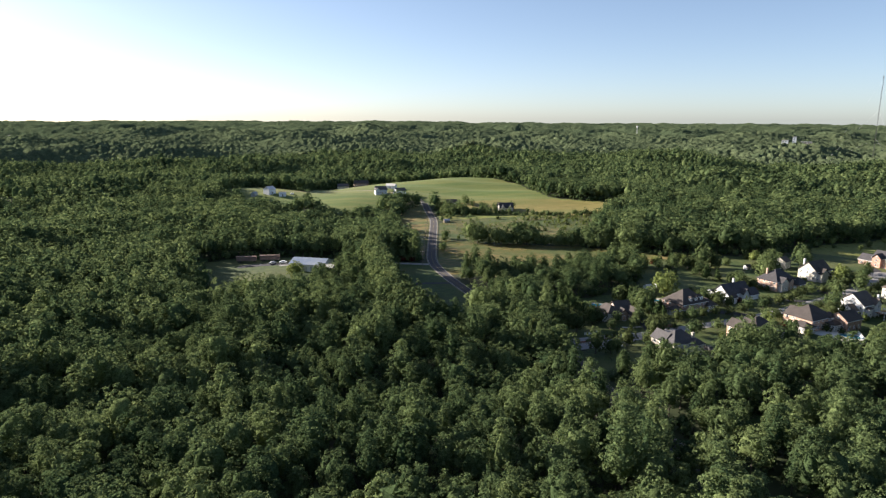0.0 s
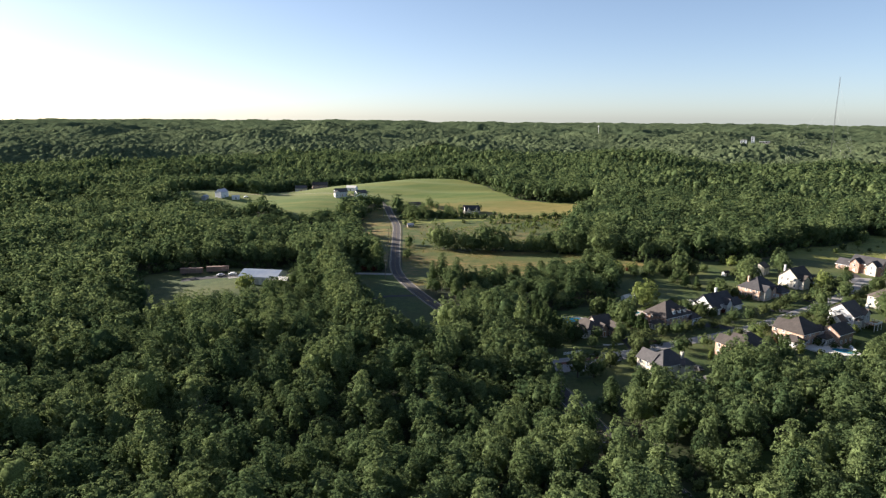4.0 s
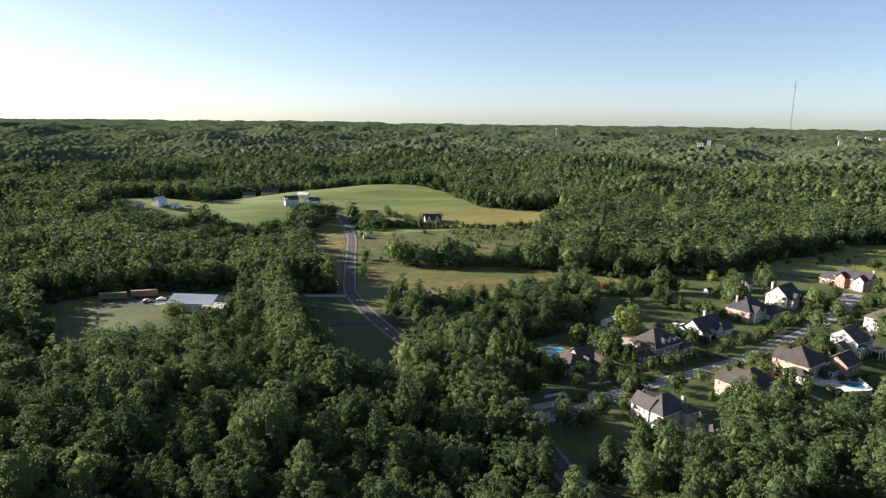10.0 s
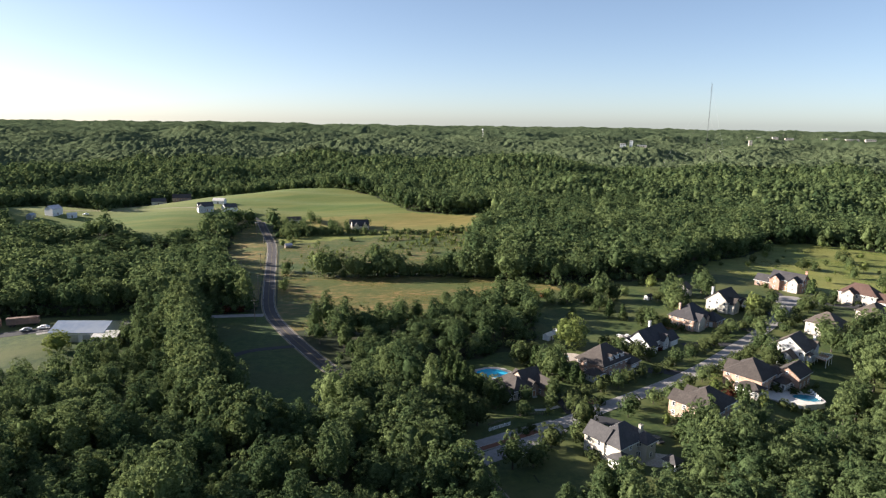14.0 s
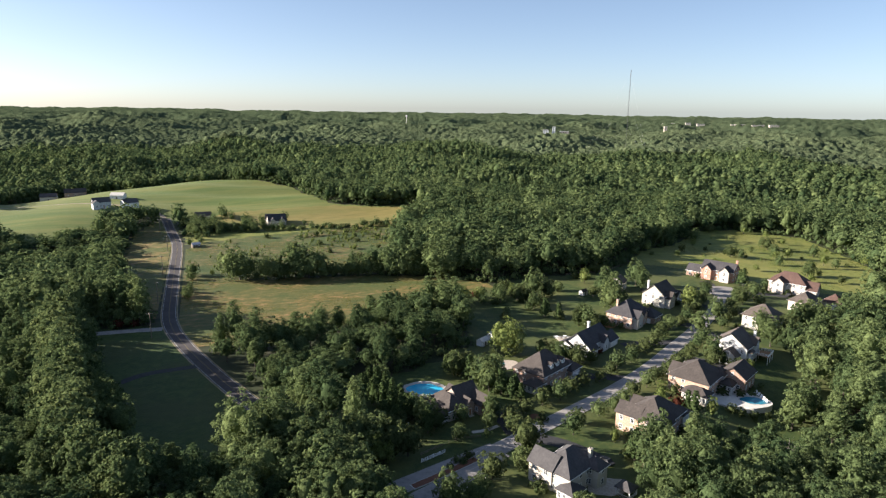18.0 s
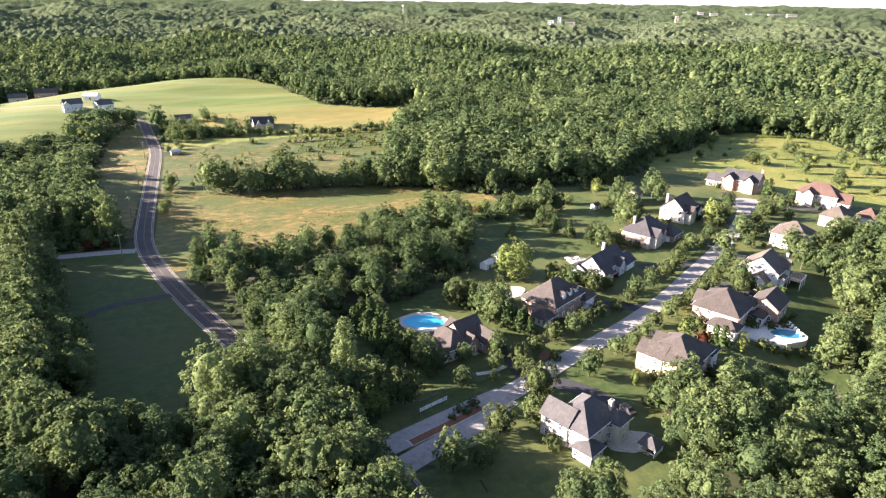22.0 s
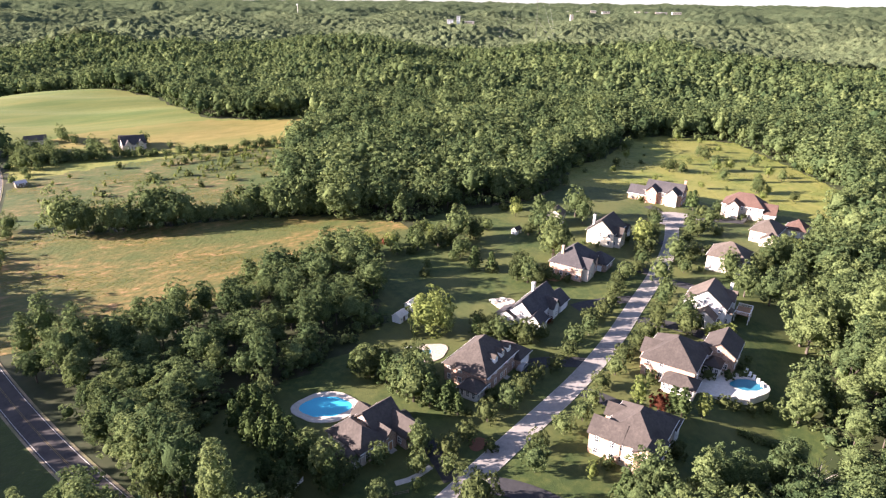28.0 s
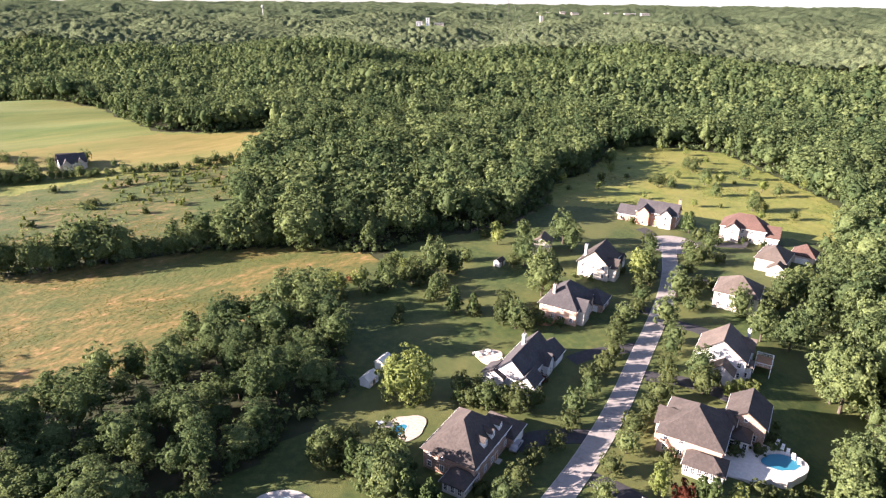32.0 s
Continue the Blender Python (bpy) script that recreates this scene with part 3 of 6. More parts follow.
def ring(w, h, t, y0, y1, bars=True):
    pcs = [box(-w / 2, w / 2, y0, y1, 0, t), box(-w / 2, w / 2, y0, y1, h - t, h), box(-w / 2, -w / 2 + t, y0, y1, t, h - t), box(w / 2 - t, w / 2, y0, y1, t, h - t)]
    if bars:
        pcs += [box(-0.03, 0.03, y0 + 0.01, y1 - 0.005, t, h - t), box(-w / 2 + t, -0.03, y0 + 0.01, y1 - 0.005, h * 0.5 - 0.03, h * 0.5 + 0.03), box(0.03, w / 2 - t, y0 + 0.01, y1 - 0.005, h * 0.5 - 0.03, h * 0.5 + 0.03)]
    return join(*pcs)


WINDOW = {}


def window_meshes(w, h, mat):
    key = (w, h, mat.name)
    if key not in WINDOW:
        WINDOW[key] = (mesh_of("window", *ring(w, h, 0.13, -0.08, 0.02), mat), mesh_of("pane", *box(-w / 2 + 0.12, w / 2 - 0.12, -0.03, 0.0, 0.12, h - 0.12), M_GLASS))
    return WINDOW[key]


def put_window(parent, x, y, z, rz, w=1.15, h=1.6, mat=None):
    fr, pn = window_meshes(w, h, mat or M_WOODW)
    ob = part("window", fr, parent, pose(x, y, z, 0, 0, rz))
    part("pane", pn, ob)
    return ob


HOUSES = []


def house(x, y, rot, blocks, roof, wall, label, chimneys=(), doors=(), garages=(), dormers=(), winmat=None):
    """blocks: cx, cy, w, d, eave height, roof kind, pitch, storeys. doors and garages: block, side, offset."""
    z = gz(x, y)
    root = tagged(new("house"), label, "house", "houses of the estate")
    root.matrix_world = pose(x, y, z, 0, 0, rot)
    for b in blocks:
        c, s = math.cos(radians(rot)), math.sin(radians(rot))
        HOUSES.append((x + c * b[0] - s * b[1], y + s * b[0] + c * b[1], rot, b[2] / 2 + 1.5, b[3] / 2 + 1.5))
    used = []
    for k, (cx, cy, w, d, h, kind, pitch, st) in enumerate(blocks):
        wm = wall[k % len(wall)] if isinstance(wall, (list, tuple)) else wall
        part("wall", mesh_of("wall", *walls_of(cx, cy, w, d, -1.5, h, kind, pitch), wm), root)
        shell, ridge = roof_of(cx, cy, w, d, h + 0.02 * k, kind, pitch)
        rf = part("roof", mesh_of("roof", *shell, roof), root)
        if kind != "gy":
            for ya in (cy - d / 2 - 0.55, cy + d / 2 + 0.46):
                part("gutter", mesh_of("gutter", *box(cx - w / 2 - 0.52, cx + w / 2 + 0.52, ya, ya + 0.09, h - 0.42, h - 0.24), M_WOODW), rf)
        for side, (ax, ay, rz, span) in enumerate(((cx, cy - d / 2, 0, w), (cx + w / 2, cy, 90, d), (cx, cy + d / 2, 180, w), (cx - w / 2, cy, 270, d))):
            dx, dy = math.cos(radians(rz)), math.sin(radians(rz))
            taken = [(o, q) for (bk, sd, o, q) in [(g[0], g[1], g[2], 2.9) for g in garages] + [(g[0], g[1], g[2], 1.3) for g in doors] if bk == k and sd == side]
            glazed = st == 1.5
            n = max(1, int((span - 0.5) / 1.15)) if glazed else max(1, int((span - 1.0) / 2.7))
            for i in range(n):
                o = (i + 0.5) * span / n - span / 2
                px, py = ax + dx * o, ay + dy * o
                qx, qy = px + dy * 0.5, py - dx * 0.5
                if hull([b for j, b in enumerate(blocks) if j != k and b[4] > 2.5], qx, qy):
                    continue
                for level in range(int(st)):
                    if level == 0 and any(abs(o - a) < q for a, q in taken):
                        continue
                    if glazed:
                        put_window(root, px + dy * 0.02, py - dx * 0.02, 0.75, rz, 1.0, 1.75, mat=winmat)
                        continue
                    zz = 0.85 + 2.95 * level
                    if zz + 1.7 < h + 0.2:
                        put_window(root, px + dy * 0.02, py - dx * 0.02, zz, rz, mat=winmat)
            if (kind == "gx" and side in (1, 3)) or (kind == "gy" and side in (0, 2)):
                qx, qy = ax + dy * 0.5, ay - dx * 0.5
                if pitch * span / 2 > 2.3 and not hull([b for j, b in enumerate(blocks) if j != k and b[4] > h], qx, qy):
                    put_window(root, ax + dy * 0.02, ay - dx * 0.02, h + 0.2, rz, 0.9, 1.1, mat=winmat)
    for bk, side, o in garages:
        cx, cy, w, d = blocks[bk][:4]
        ax, ay, rz = ((cx, cy - d / 2, 0), (cx + w / 2, cy, 90), (cx, cy + d / 2, 180), (cx - w / 2, cy, 270))[side]
        dx, dy = math.cos(radians(rz)), math.sin(radians(rz))
        g = part("garage_door", mesh_of("garage_door", *join(box(-2.3, 2.3, -0.06, 0.02, 0, 2.3), *[box(-2.2, 2.2, -0.09, -0.06, 0.1 + 0.56 * j, 0.56 + 0.56 * j) for j in range(4)]), M_WOODW), root, pose(ax + dx * o, ay + dy * o, 0.02, 0, 0, rz), "white panelled garage door")
    for bk, side, o in doors:
        cx, cy, w, d = blocks[bk][:4]
        ax, ay, rz = ((cx, cy - d / 2, 0), (cx + w / 2, cy, 90), (cx, cy + d / 2, 180), (cx - w / 2, cy, 270))[side]
        dx, dy = math.cos(radians(rz)), math.sin(radians(rz))
        dr = part("door", mesh_of("door", *join(box(-0.5, 0.5, -0.07, 0.02, 0.15, 2.2), box(-0.35, 0.35, -0.1, -0.07, 0.35, 1.0), box(-0.35, 0.35, -0.1, -0.07, 1.2, 2.0)), M_DECKW), root, pose(ax + dx * o, ay + dy * o, 0, 0, 0, rz), "panelled front door")
        part("frame", mesh_of("frame", *join(box(-0.65, -0.5, -0.1, 0.02, 0.1, 2.4), box(0.5, 0.65, -0.1, 0.02, 0.1, 2.4), box(-0.5, 0.5, -0.1, 0.02, 2.2, 2.4)), M_WOODW), dr)
        part("step", mesh_of("step", *join(box(-0.9, 0.9, -1.2, -0.02, -0.6, 0.12), box(-1.1, 1.1, -1.5, -1.2, -0.6, 0.0)), M_CONC), dr)
    for cx, cy, top, mat in chimneys:
        ch = part("chimney", mesh_of("chimney", *join(box(cx - 0.55, cx + 0.55, cy - 0.4, cy + 0.4, 3, top), box(cx - 0.65, cx + 0.65, cy - 0.5, cy + 0.5, top, top + 0.2)), mat), root)
        part("flue", mesh_of("flue", *tube([(cx, cy, top + 0.2), (cx, cy, top + 0.7)], [0.18, 0.16], 8), M_DARKMETAL), ch)
    for cx, cy, zz, rz in dormers:
        dm = part("dormer", mesh_of("dormer", *join(box(-0.75, 0.75, 0, 2.4, 0, 1.5)), M_WOODW), root, pose(cx, cy, zz, 0, 0, rz))
        dv, _ = roof_of(0, 1.3, 1.5, 2.6, 1.5, "gy", 0.9, 0.18, 0.1)
        part("roof", mesh_of("roof", *dv, roof), dm)
        put_window(dm, 0, -0.02, 0.25, 0, 0.9, 1.1, mat=winmat)
    return root


def uv(u, v):
    return 0.891 * u - 0.454 * v, 0.454 * u + 0.891 * v


# from the entrance up the street's right side, then back down the left
house(93.2, 239.2, 24, [(0, 0, 12.5, 9.5, 5.8, "hip", 0.8, 2), (-3.6, 3.8, 6, 7, 5.8, "gy", 0.9, 2), (-5.8, -4.8, 4.8, 4.5, 3.2, "hip", 0.6, 1.5), (4.4, -5.0, 4.4, 4.6, 5.6, "hip", 0.8, 2)], R_GREY, [W_CREAM, W_STONE, W_WHITE, W_CREAM],
      "large cream house with grey shingled hip roofs beside the street entrance", chimneys=[(4.2, -3.6, 9.0, W_STONE)], doors=[(0, 2, 3)])
house(*uv(233.5, 167), 26, [(0, 0, 14.5, 12, 6.2, "hip", 0.75, 2), (-4.5, 5.0, 6, 7, 6.0, "gy", 0.8, 2), (-5.0, -4.2, 6.5, 5, 5.9, "gx", 0.7, 2), (7.5, -4.0, 4.5, 5, 5.2, "hip", 0.7, 2), (3.0, 6.0, 4, 4, 5.8, "gy", 0.9, 2)], R_BROWN, [W_TANBRICK, W_TANBRICK, W_TANBRICK, W_WHITE, W_TANBRICK],
      "tan brick house with brown shingled roofs above clipped shrubs", doors=[(1, 2, 0)])
house(*uv(272, 169), 27, [(-1.0, 0, 15, 13.5, 5.4, "hip", 0.68, 2), (-10.5, -4.0, 5.5, 8, 3.0, "hip", 0.6, 1.5), (10.5, -9.5, 10.5, 8.5, 5.0, "gx", 0.7, 2), (-2.0, 6.0, 6, 4, 5.2, "gy", 0.8, 2), (5.0, -5.5, 4, 4, 5.4, "hip", 0.9, 2), (3.5, -9.0, 5, 4, 3.2, "hip", 0.6, 1.5)], R_BROWN, [W_TANBRICK, W_CREAM, W_BROWNBRICK, W_TANBRICK, W_WHITE, W_WHITE],
      "tan brick house with brown roofs beside its pool", doors=[(0, 2, 0)], garages=[(2, 1, 0)])
house(*uv(307.5, 169), 27, [(0, 0, 10.5, 12.5, 6.0, "gx", 0.75, 2), (-6.6, -1.0, 5.5, 6, 3.4, "gx", 0.8, 1), (4.5, -3.0, 5, 8, 6.0, "gy", 0.9, 2), (-2.5, -6.4, 3, 2.5, 4.6, "hip", 0.8, 1)], R_TAN, W_WHITE,
      "white sided two-storey house with tan roof and rear deck", chimneys=[(7.2, -5.0, 9.4, W_WHITE)], doors=[(0, 2, 0)])
house(*uv(349, 171), 27, [(0, 0, 12, 13, 6.0, "hip", 0.7, 2), (7.5, 1, 6, 8, 3.2, "gx", 0.7, 1)], R_TAN, W_CREAM, "cream sided house with a plain tan hip roof", doors=[(0, 2, 0)], garages=[(1, 2, 0)])
house(*uv(389, 164), 20, [(0, 0, 13, 10, 5.0, "hip", 0.7, 2), (-7.5, -3, 5, 6, 3.2, "gx", 0.7, 1)], R_TAN, W_STUCCO, "pale stucco house with tan roof half hidden by trees", doors=[(0, 2, 0)])
house(*uv(402, 154.5), 20, [(0, 0, 8, 8, 3.6, "hip", 0.8, 1)], R_RED, W_STUCCO, "small pale outbuilding with a red-brown hip roof", garages=[(0, 3, 0)])
house(*uv(417, 178), -62, [(0, 0, 17, 11, 6.0, "hip", 0.8, 2), (-3.5, -5, 5, 6, 6.0, "gy", 0.9, 2), (10.5, -1, 6, 8, 3.6, "gx", 0.9, 1)], R_RED, W_STUCCO, "pale pink stucco house with red-brown hipped roof", doors=[(0, 0, 2)], garages=[(2, 0, 0)])
house(*uv(417, 213), -63, [(0, 0, 17, 10, 6.0, "gx", 0.75, 2), (-5, -4.5, 5, 5, 6.0, "gy", 1.0, 2), (4.5, -4.5, 5, 5, 6.0, "gy", 1.0, 2), (-12.5, -1, 8, 8, 3.4, "gx", 0.75, 1)], R_DARK, [W_BRICK, W_BRICK, W_STUCCO, W_BROWNBRICK],
      "red brick house with twin gables at the head of the cul-de-sac", chimneys=[(8.2, 1, 11.4, W_BRICK)], doors=[(0, 0, 0)])
house(*uv(350, 218), 27, [(0, 0, 13, 11, 5.8, "gx", 0.85, 2), (-2.5, -5.5, 5.5, 5, 5.0, "gy", 0.9, 2), (8.5, -2.5, 6, 8, 3.4, "gy", 0.8, 1)], R_BROWN, [W_CREAM, W_CREAM, W_STUCCO], "cream house with brown gabled roofs and tall chimney", chimneys=[(-4.5, 3.6, 11.4, W_WHITE)], doors=[(0, 0, 3)], garages=[(2, 0, 0)])
house(*uv(315.5, 217), 27, [(0, 0, 15.5, 12, 5.4, "hip", 0.85, 2), (-3.5, -5.5, 5.5, 5, 5.0, "gy", 0.9, 2), (8.5, -6.5, 7.5, 7.5, 3.4, "hip", 0.8, 1), (2.6, -5.8, 3.4, 3, 5.0, "gy", 1.0, 1)], R_DARK, [W_TANBRICK, W_STUCCO, W_BROWNBRICK, W_TANBRICK], "tan brick house with steep charcoal hip roof and side garage", chimneys=[(-4.6, 2.6, 10.6, W_TANBRICK)], doors=[(0, 0, 2)], garages=[(2, 3, 0)])
house(*uv(276.5, 214), 27, [(0, 0, 17, 9, 4.4, "gx", 0.95, 1), (-6.8, -4.6, 5, 4.5, 3.4, "gx", 1.0, 1), (3.0, -4.6, 4, 3.5, 4.2, "gy", 1.1, 1), (9.5, -3.0, 6.5, 6.5, 3.0, "gx", 0.8, 1), (-7.0, 4.5, 5, 6, 3.2, "gx", 0.5, 1)], R_DARK, W_WHITE,
      "white sided house with dark gabled roofs and a rear terrace", chimneys=[(2.5, 1.5, 10.2, W_WHITE)], doors=[(0, 0, 0)], garages=[(3, 0, 0)])
house(*uv(240, 211), 27, [(-0.5, 0, 16, 12.5, 5.4, "hip", 0.85, 2), (-10.2, -3.5, 5, 5, 3.0, "hip", 0.7, 1.5), (9.6, -3.6, 6, 8.5, 3.4, "hip", 0.75, 1)], R_BROWN, [W_BROWNBRICK, W_WHITE, W_BROWNBRICK], "brown brick house with a broad hip roof and white dormers",
      dormers=[(-2.5, -5.6, 6.2, 0), (1.0, -5.6, 6.2, 0), (4.5, -5.6, 6.2, 0)], doors=[(0, 0, 2)], garages=[(2, 0, 0)])
house(80.8, 284.8, 18, [(-3.4, 0.5, 7, 11, 3.9, "hip", 0.8, 1), (3.2, 1.2, 8, 8.8, 3.8, "gx", 0.85, 1), (1.2, -3.6, 3.4, 3.6, 3.7, "gy", 1.0, 1), (6.2, -3.8, 5.4, 8.2, 3.6, "gy", 0.85, 1), (-8.6, -2.4, 3.8, 4.4, 2.9, "hip", 0.55, 1.5), (3.6, 6.2, 4.4, 2.8, 3.2, "gy", 0.8, 1)], R_BROWN, [W_STUCCO, W_BROWNBRICK, W_BROWNBRICK, W_BROWNBRICK, W_WHITE, W_BROWNBRICK],
      "low brown brick house with several gables beside a blue pool", doors=[(2, 0, 0)], garages=[(3, 1, 1)])

# ---- roads, drives and terraces ----
def blob(cx, cy, pts, lift, mat, name, label, thick=0.3, parent=None, kind="", rot=0.0, z=None):
    """A flat slab with a smooth rounded outline through a ring of radii (one for each equal step of angle)."""
    n, out = 48, []
    for k in range(n):
        t = k / n * len(pts)
        i, f = int(t), t - int(t)
        f = f * f * (3 - 2 * f)
        rad = pts[i % len(pts)] * (1 - f) + pts[(i + 1) % len(pts)] * f
        a = 2 * math.pi * k / n + radians(rot)
        out.append((rad * math.cos(a), rad * math.sin(a)))
    z0 = (gz(cx, cy) if z is None else z) + lift
    vs = [(x, y, 0) for x, y in out] + [(x, y, -thick) for x, y in out]
    fs = [tuple(range(n))] + [(i, i + n, (i + 1) % n + n, (i + 1) % n) for i in range(n)]
    ob = new(name, mesh_of(name, vs, fs, mat))
    if parent:
        ob.parent = parent
        ob.location = (cx, cy, lift)
        return ob
    ob.location = (cx, cy, z0)
    return tagged(ob, label, name.replace("_", " "), kind=kind)


strip("street_entrance", [(48.5, 249.5), (58, 252.3), (70, 256), (84, 259.8)], 3.0, 0.19, M_STREET, "pale asphalt entrance lane beside a planted island")
strip("street_entrance", [(50.5, 242.5), (60, 246.3), (72, 251), (84, 257.6)], 2.9, 0.188, M_STREET, "pale asphalt entrance lane beside a planted island")
strip("kerb", [(55, 249.3), (63, 251.8), (76, 256.2)], 1.15, 0.30, M_CONC, "concrete kerb round the planted island", step=1.5)
strip("island", [(55.4, 249.4), (63, 251.8), (75.6, 256.1)], 0.98, 0.34, M_MULCH, "dark mulched island with shrubs in the street entrance", step=1.5)
blob(258.5, 357.5, [10.5, 10, 10.5, 10], 0.19, M_STREET, "cul_de_sac", "round pale asphalt turning circle at the street's end", kind="structure")
for name, line, half, mat, label in (
        ("driveway", [(96, 261.5), (102, 256), (106, 249), (108, 242)], 2.6, M_DRIVE, "dark asphalt driveway beside the cream house"),
        ("driveway", [(146, 287), (140, 291), (133, 294), (128, 293)], 2.6, M_DRIVE, "dark asphalt driveway to the brown brick house"),
        ("driveway", [(186, 309), (178, 312), (170, 314), (163, 314)], 2.4, M_DRIVE, "dark driveway curving to the white house"),
        ("driveway", [(206, 321), (203, 327), (199, 331)], 2.4, M_DRIVE, "dark driveway to the tan brick house"),
        ("driveway", [(232, 338), (229, 344), (227, 348)], 2.4, M_DRIVE, "dark driveway to the cream gabled house"),
        ("driveway", [(256, 366), (262, 372), (262, 378)], 2.6, M_DRIVE, "dark driveway at the head of the street"),
        ("driveway", [(268, 352), (277, 346), (283, 340)], 2.6, M_DRIVE, "dark driveway to the pale stucco house"),
        ("driveway", [(236, 333), (240, 326), (240, 318)], 2.4, M_DRIVE, "driveway to the cream house with tan roof"),
        ("driveway", [(206, 312), (210, 305), (206, 298)], 2.4, M_DRIVE, "driveway to the white two-storey house"),
        ("driveway", [(176, 298), (184, 290), (188, 276)], 2.4, M_DRIVE, "driveway beside the house with the rear pool"),
        ("driveway", [(136, 277), (139, 271), (141, 262)], 2.2, M_DRIVE, "driveway to the tan brick house"),
        ("driveway", [(91, 265), (92, 273), (91, 281), (90, 288)], 2.2, M_DRIVE, "dark driveway curling behind the low brick house"),
        ("footpath", [(80, 270), (84, 269.5), (89, 271)], 0.7, M_CONC, "narrow pale concrete path to the low house"),
        ("lane", [(7, 346), (-2, 345.5), (-13, 344), (-20, 338)], 1.6, M_DRIVE, "dark narrow drive across the shaded lawn"),
        ("lane", [(-19, 636), (-24, 655), (-40, 668), (-60, 677), (-100, 700), (-150, 690), (-185, 678)], 1.8, M_GRAVEL, "pale gravel farm track"),
        ("lane", [(178, 610), (186, 625), (196, 650)], 2.6, M_STREET, "pale lane leaving the far meadow"),
        ("lane", [(-62, 385), (-90, 378), (-125, 372)], 3.5, M_DRIVE, "dark asphalt yard lane by the workshop")):
    strip(name, line, half, 0.15, mat, label, step=1.5)


def pool(cx, cy, deck, water, rot, deckmat, watermat, label, shift=(0, 0), lift=0.0):
    root = tagged(new("swimming_pool"), label, "pool", "garden pools")
    root.location = (cx, cy, gz(cx, cy) + lift)
    blob(0, 0, deck, 0.22, deckmat, "deck", "", 0.6 + 2 * lift, root, rot=rot)
    blob(*shift, [w + 0.35 for w in water], 0.26, M_CONC, "coping", "", 0.3, root, rot=rot)
    blob(*shift, water, 0.265, watermat, "water", "", 0.2, root, rot=rot)
    return root


pool(76.2, 301.5, [8.4, 7.0, 6.6, 6.8, 8.4, 6.4, 6.0, 6.6], [6.4, 4.8, 4.3, 5.0, 6.4, 4.6, 3.6, 4.6], -25, M_CONC, M_WATER, "bright blue kidney-shaped pool with pale stone surround")
pool(171, 261.0, [10.5, 7.5, 8.5, 12, 11.5, 7.0, 4.6, 7.0], [4.6, 3.0, 2.6, 3.0, 4.4, 3.2, 2.6, 3.2], -30, M_PALE, M_WATERDARK, "deep blue garden pool on a broad white deck", shift=(4.5, -2.0), lift=0.7)
pool(109.5, 312, [7, 5, 4.5, 5, 6, 4.5, 4.5, 5], [2.6, 1.7, 1.6, 2.0, 2.8, 2.0, 1.6, 1.7], 10, M_STONEDECK, M_WATERDARK, "small dark pool with round spa on a stone terrace", shift=(-0.8, 0.4))
blob(146, 328, [4.4, 3.4, 4, 3.2, 4.4, 3.4], 0.25, M_STONEDECK, "terrace", "pale stone terrace behind the white house", 0.6)
blob(173.5, 336.5, [4.5, 3.5, 4, 3.4, 4.5, 3.5], 0.25, M_DECKW, "terrace", "reddish decked terrace behind the tan brick house", 0.8)
blob(102, 233.5, [6, 4, 3.5, 4.5, 6, 4, 3.5, 4], 0.22, M_STONEDECK, "terrace", "stone terrace behind the cream house", 0.6)
blob(101, 272.0, [3.2, 1.6, 1.8, 1.5], 0.14, M_MULCH, "mulch_bed", "reddish mulch bed at the driveway's mouth", 0.3, rot=30)


def lounger(x, y, rot):
    root = tagged(new("sun_lounger"), "white slatted sun lounger on the pool deck", "lounger", "loungers by the pool")
    root.matrix_world = pose(x, y, gz(171, 261.0) + 0.92, 0, 0, rot)
    part("seat", mesh_of("seat", *join(*[box(-0.32, 0.32, -0.6 + 0.2 * k, -0.45 + 0.2 * k, 0.3, 0.34) for k in range(6)], box(-0.36, -0.32, -0.65, 0.65, 0.27, 0.35), box(0.32, 0.36, -0.65, 0.65, 0.27, 0.35)), M_WOODW), root)
    part("backrest", mesh_of("backrest", *box(-0.34, 0.34, 0, 0.7, 0, 0.05), M_WOODW), root, pose(0, 0.62, 0.32, 50))
    for sx in (-0.3, 0.3):
        for sy in (-0.55, 0.55):
            part("leg", mesh_of("leg", *box(sx - 0.03, sx + 0.03, sy - 0.03, sy + 0.03, 0, 0.3), M_WOODW), root)


for k in range(5):
    lounger(180.3 - 0.5 * k, 263.0 - 1.6 * k, -75 + 6 * k)
for x, y, rot in ((143.5, 330, 20), (147, 329.5, -10), (148, 326, 60), (106, 316, 30)):
    root = tagged(new("garden_table"), "white round garden table with benches on a terrace", "table", "garden tables")
    root.matrix_world = pose(x, y, gz(146, 328) + 0.25, 0, 0, rot) if x > 120 else pose(x, y, gz(109.5, 312) + 0.22, 0, 0, rot)
    part("tabletop", mesh_of("tabletop", *tube([(0, 0, 0.7), (0, 0, 0.75)], [0.75, 0.75], 16), M_WOODW), root)
    part("leg", mesh_of("leg", *tube([(0, 0, 0), (0, 0, 0.7)], [0.12, 0.06], 8), M_WOODW), root)
    for a in (0, 120, 240):
        part("bench", mesh_of("bench", *join(box(-0.5, 0.5, 1.0, 1.35, 0.4, 0.46), box(-0.45, -0.35, 1.05, 1.3, 0, 0.4), box(0.35, 0.45, 1.05, 1.3, 0, 0.4)), M_WOODW), root, pose(0, 0, 0, 0, 0, a))


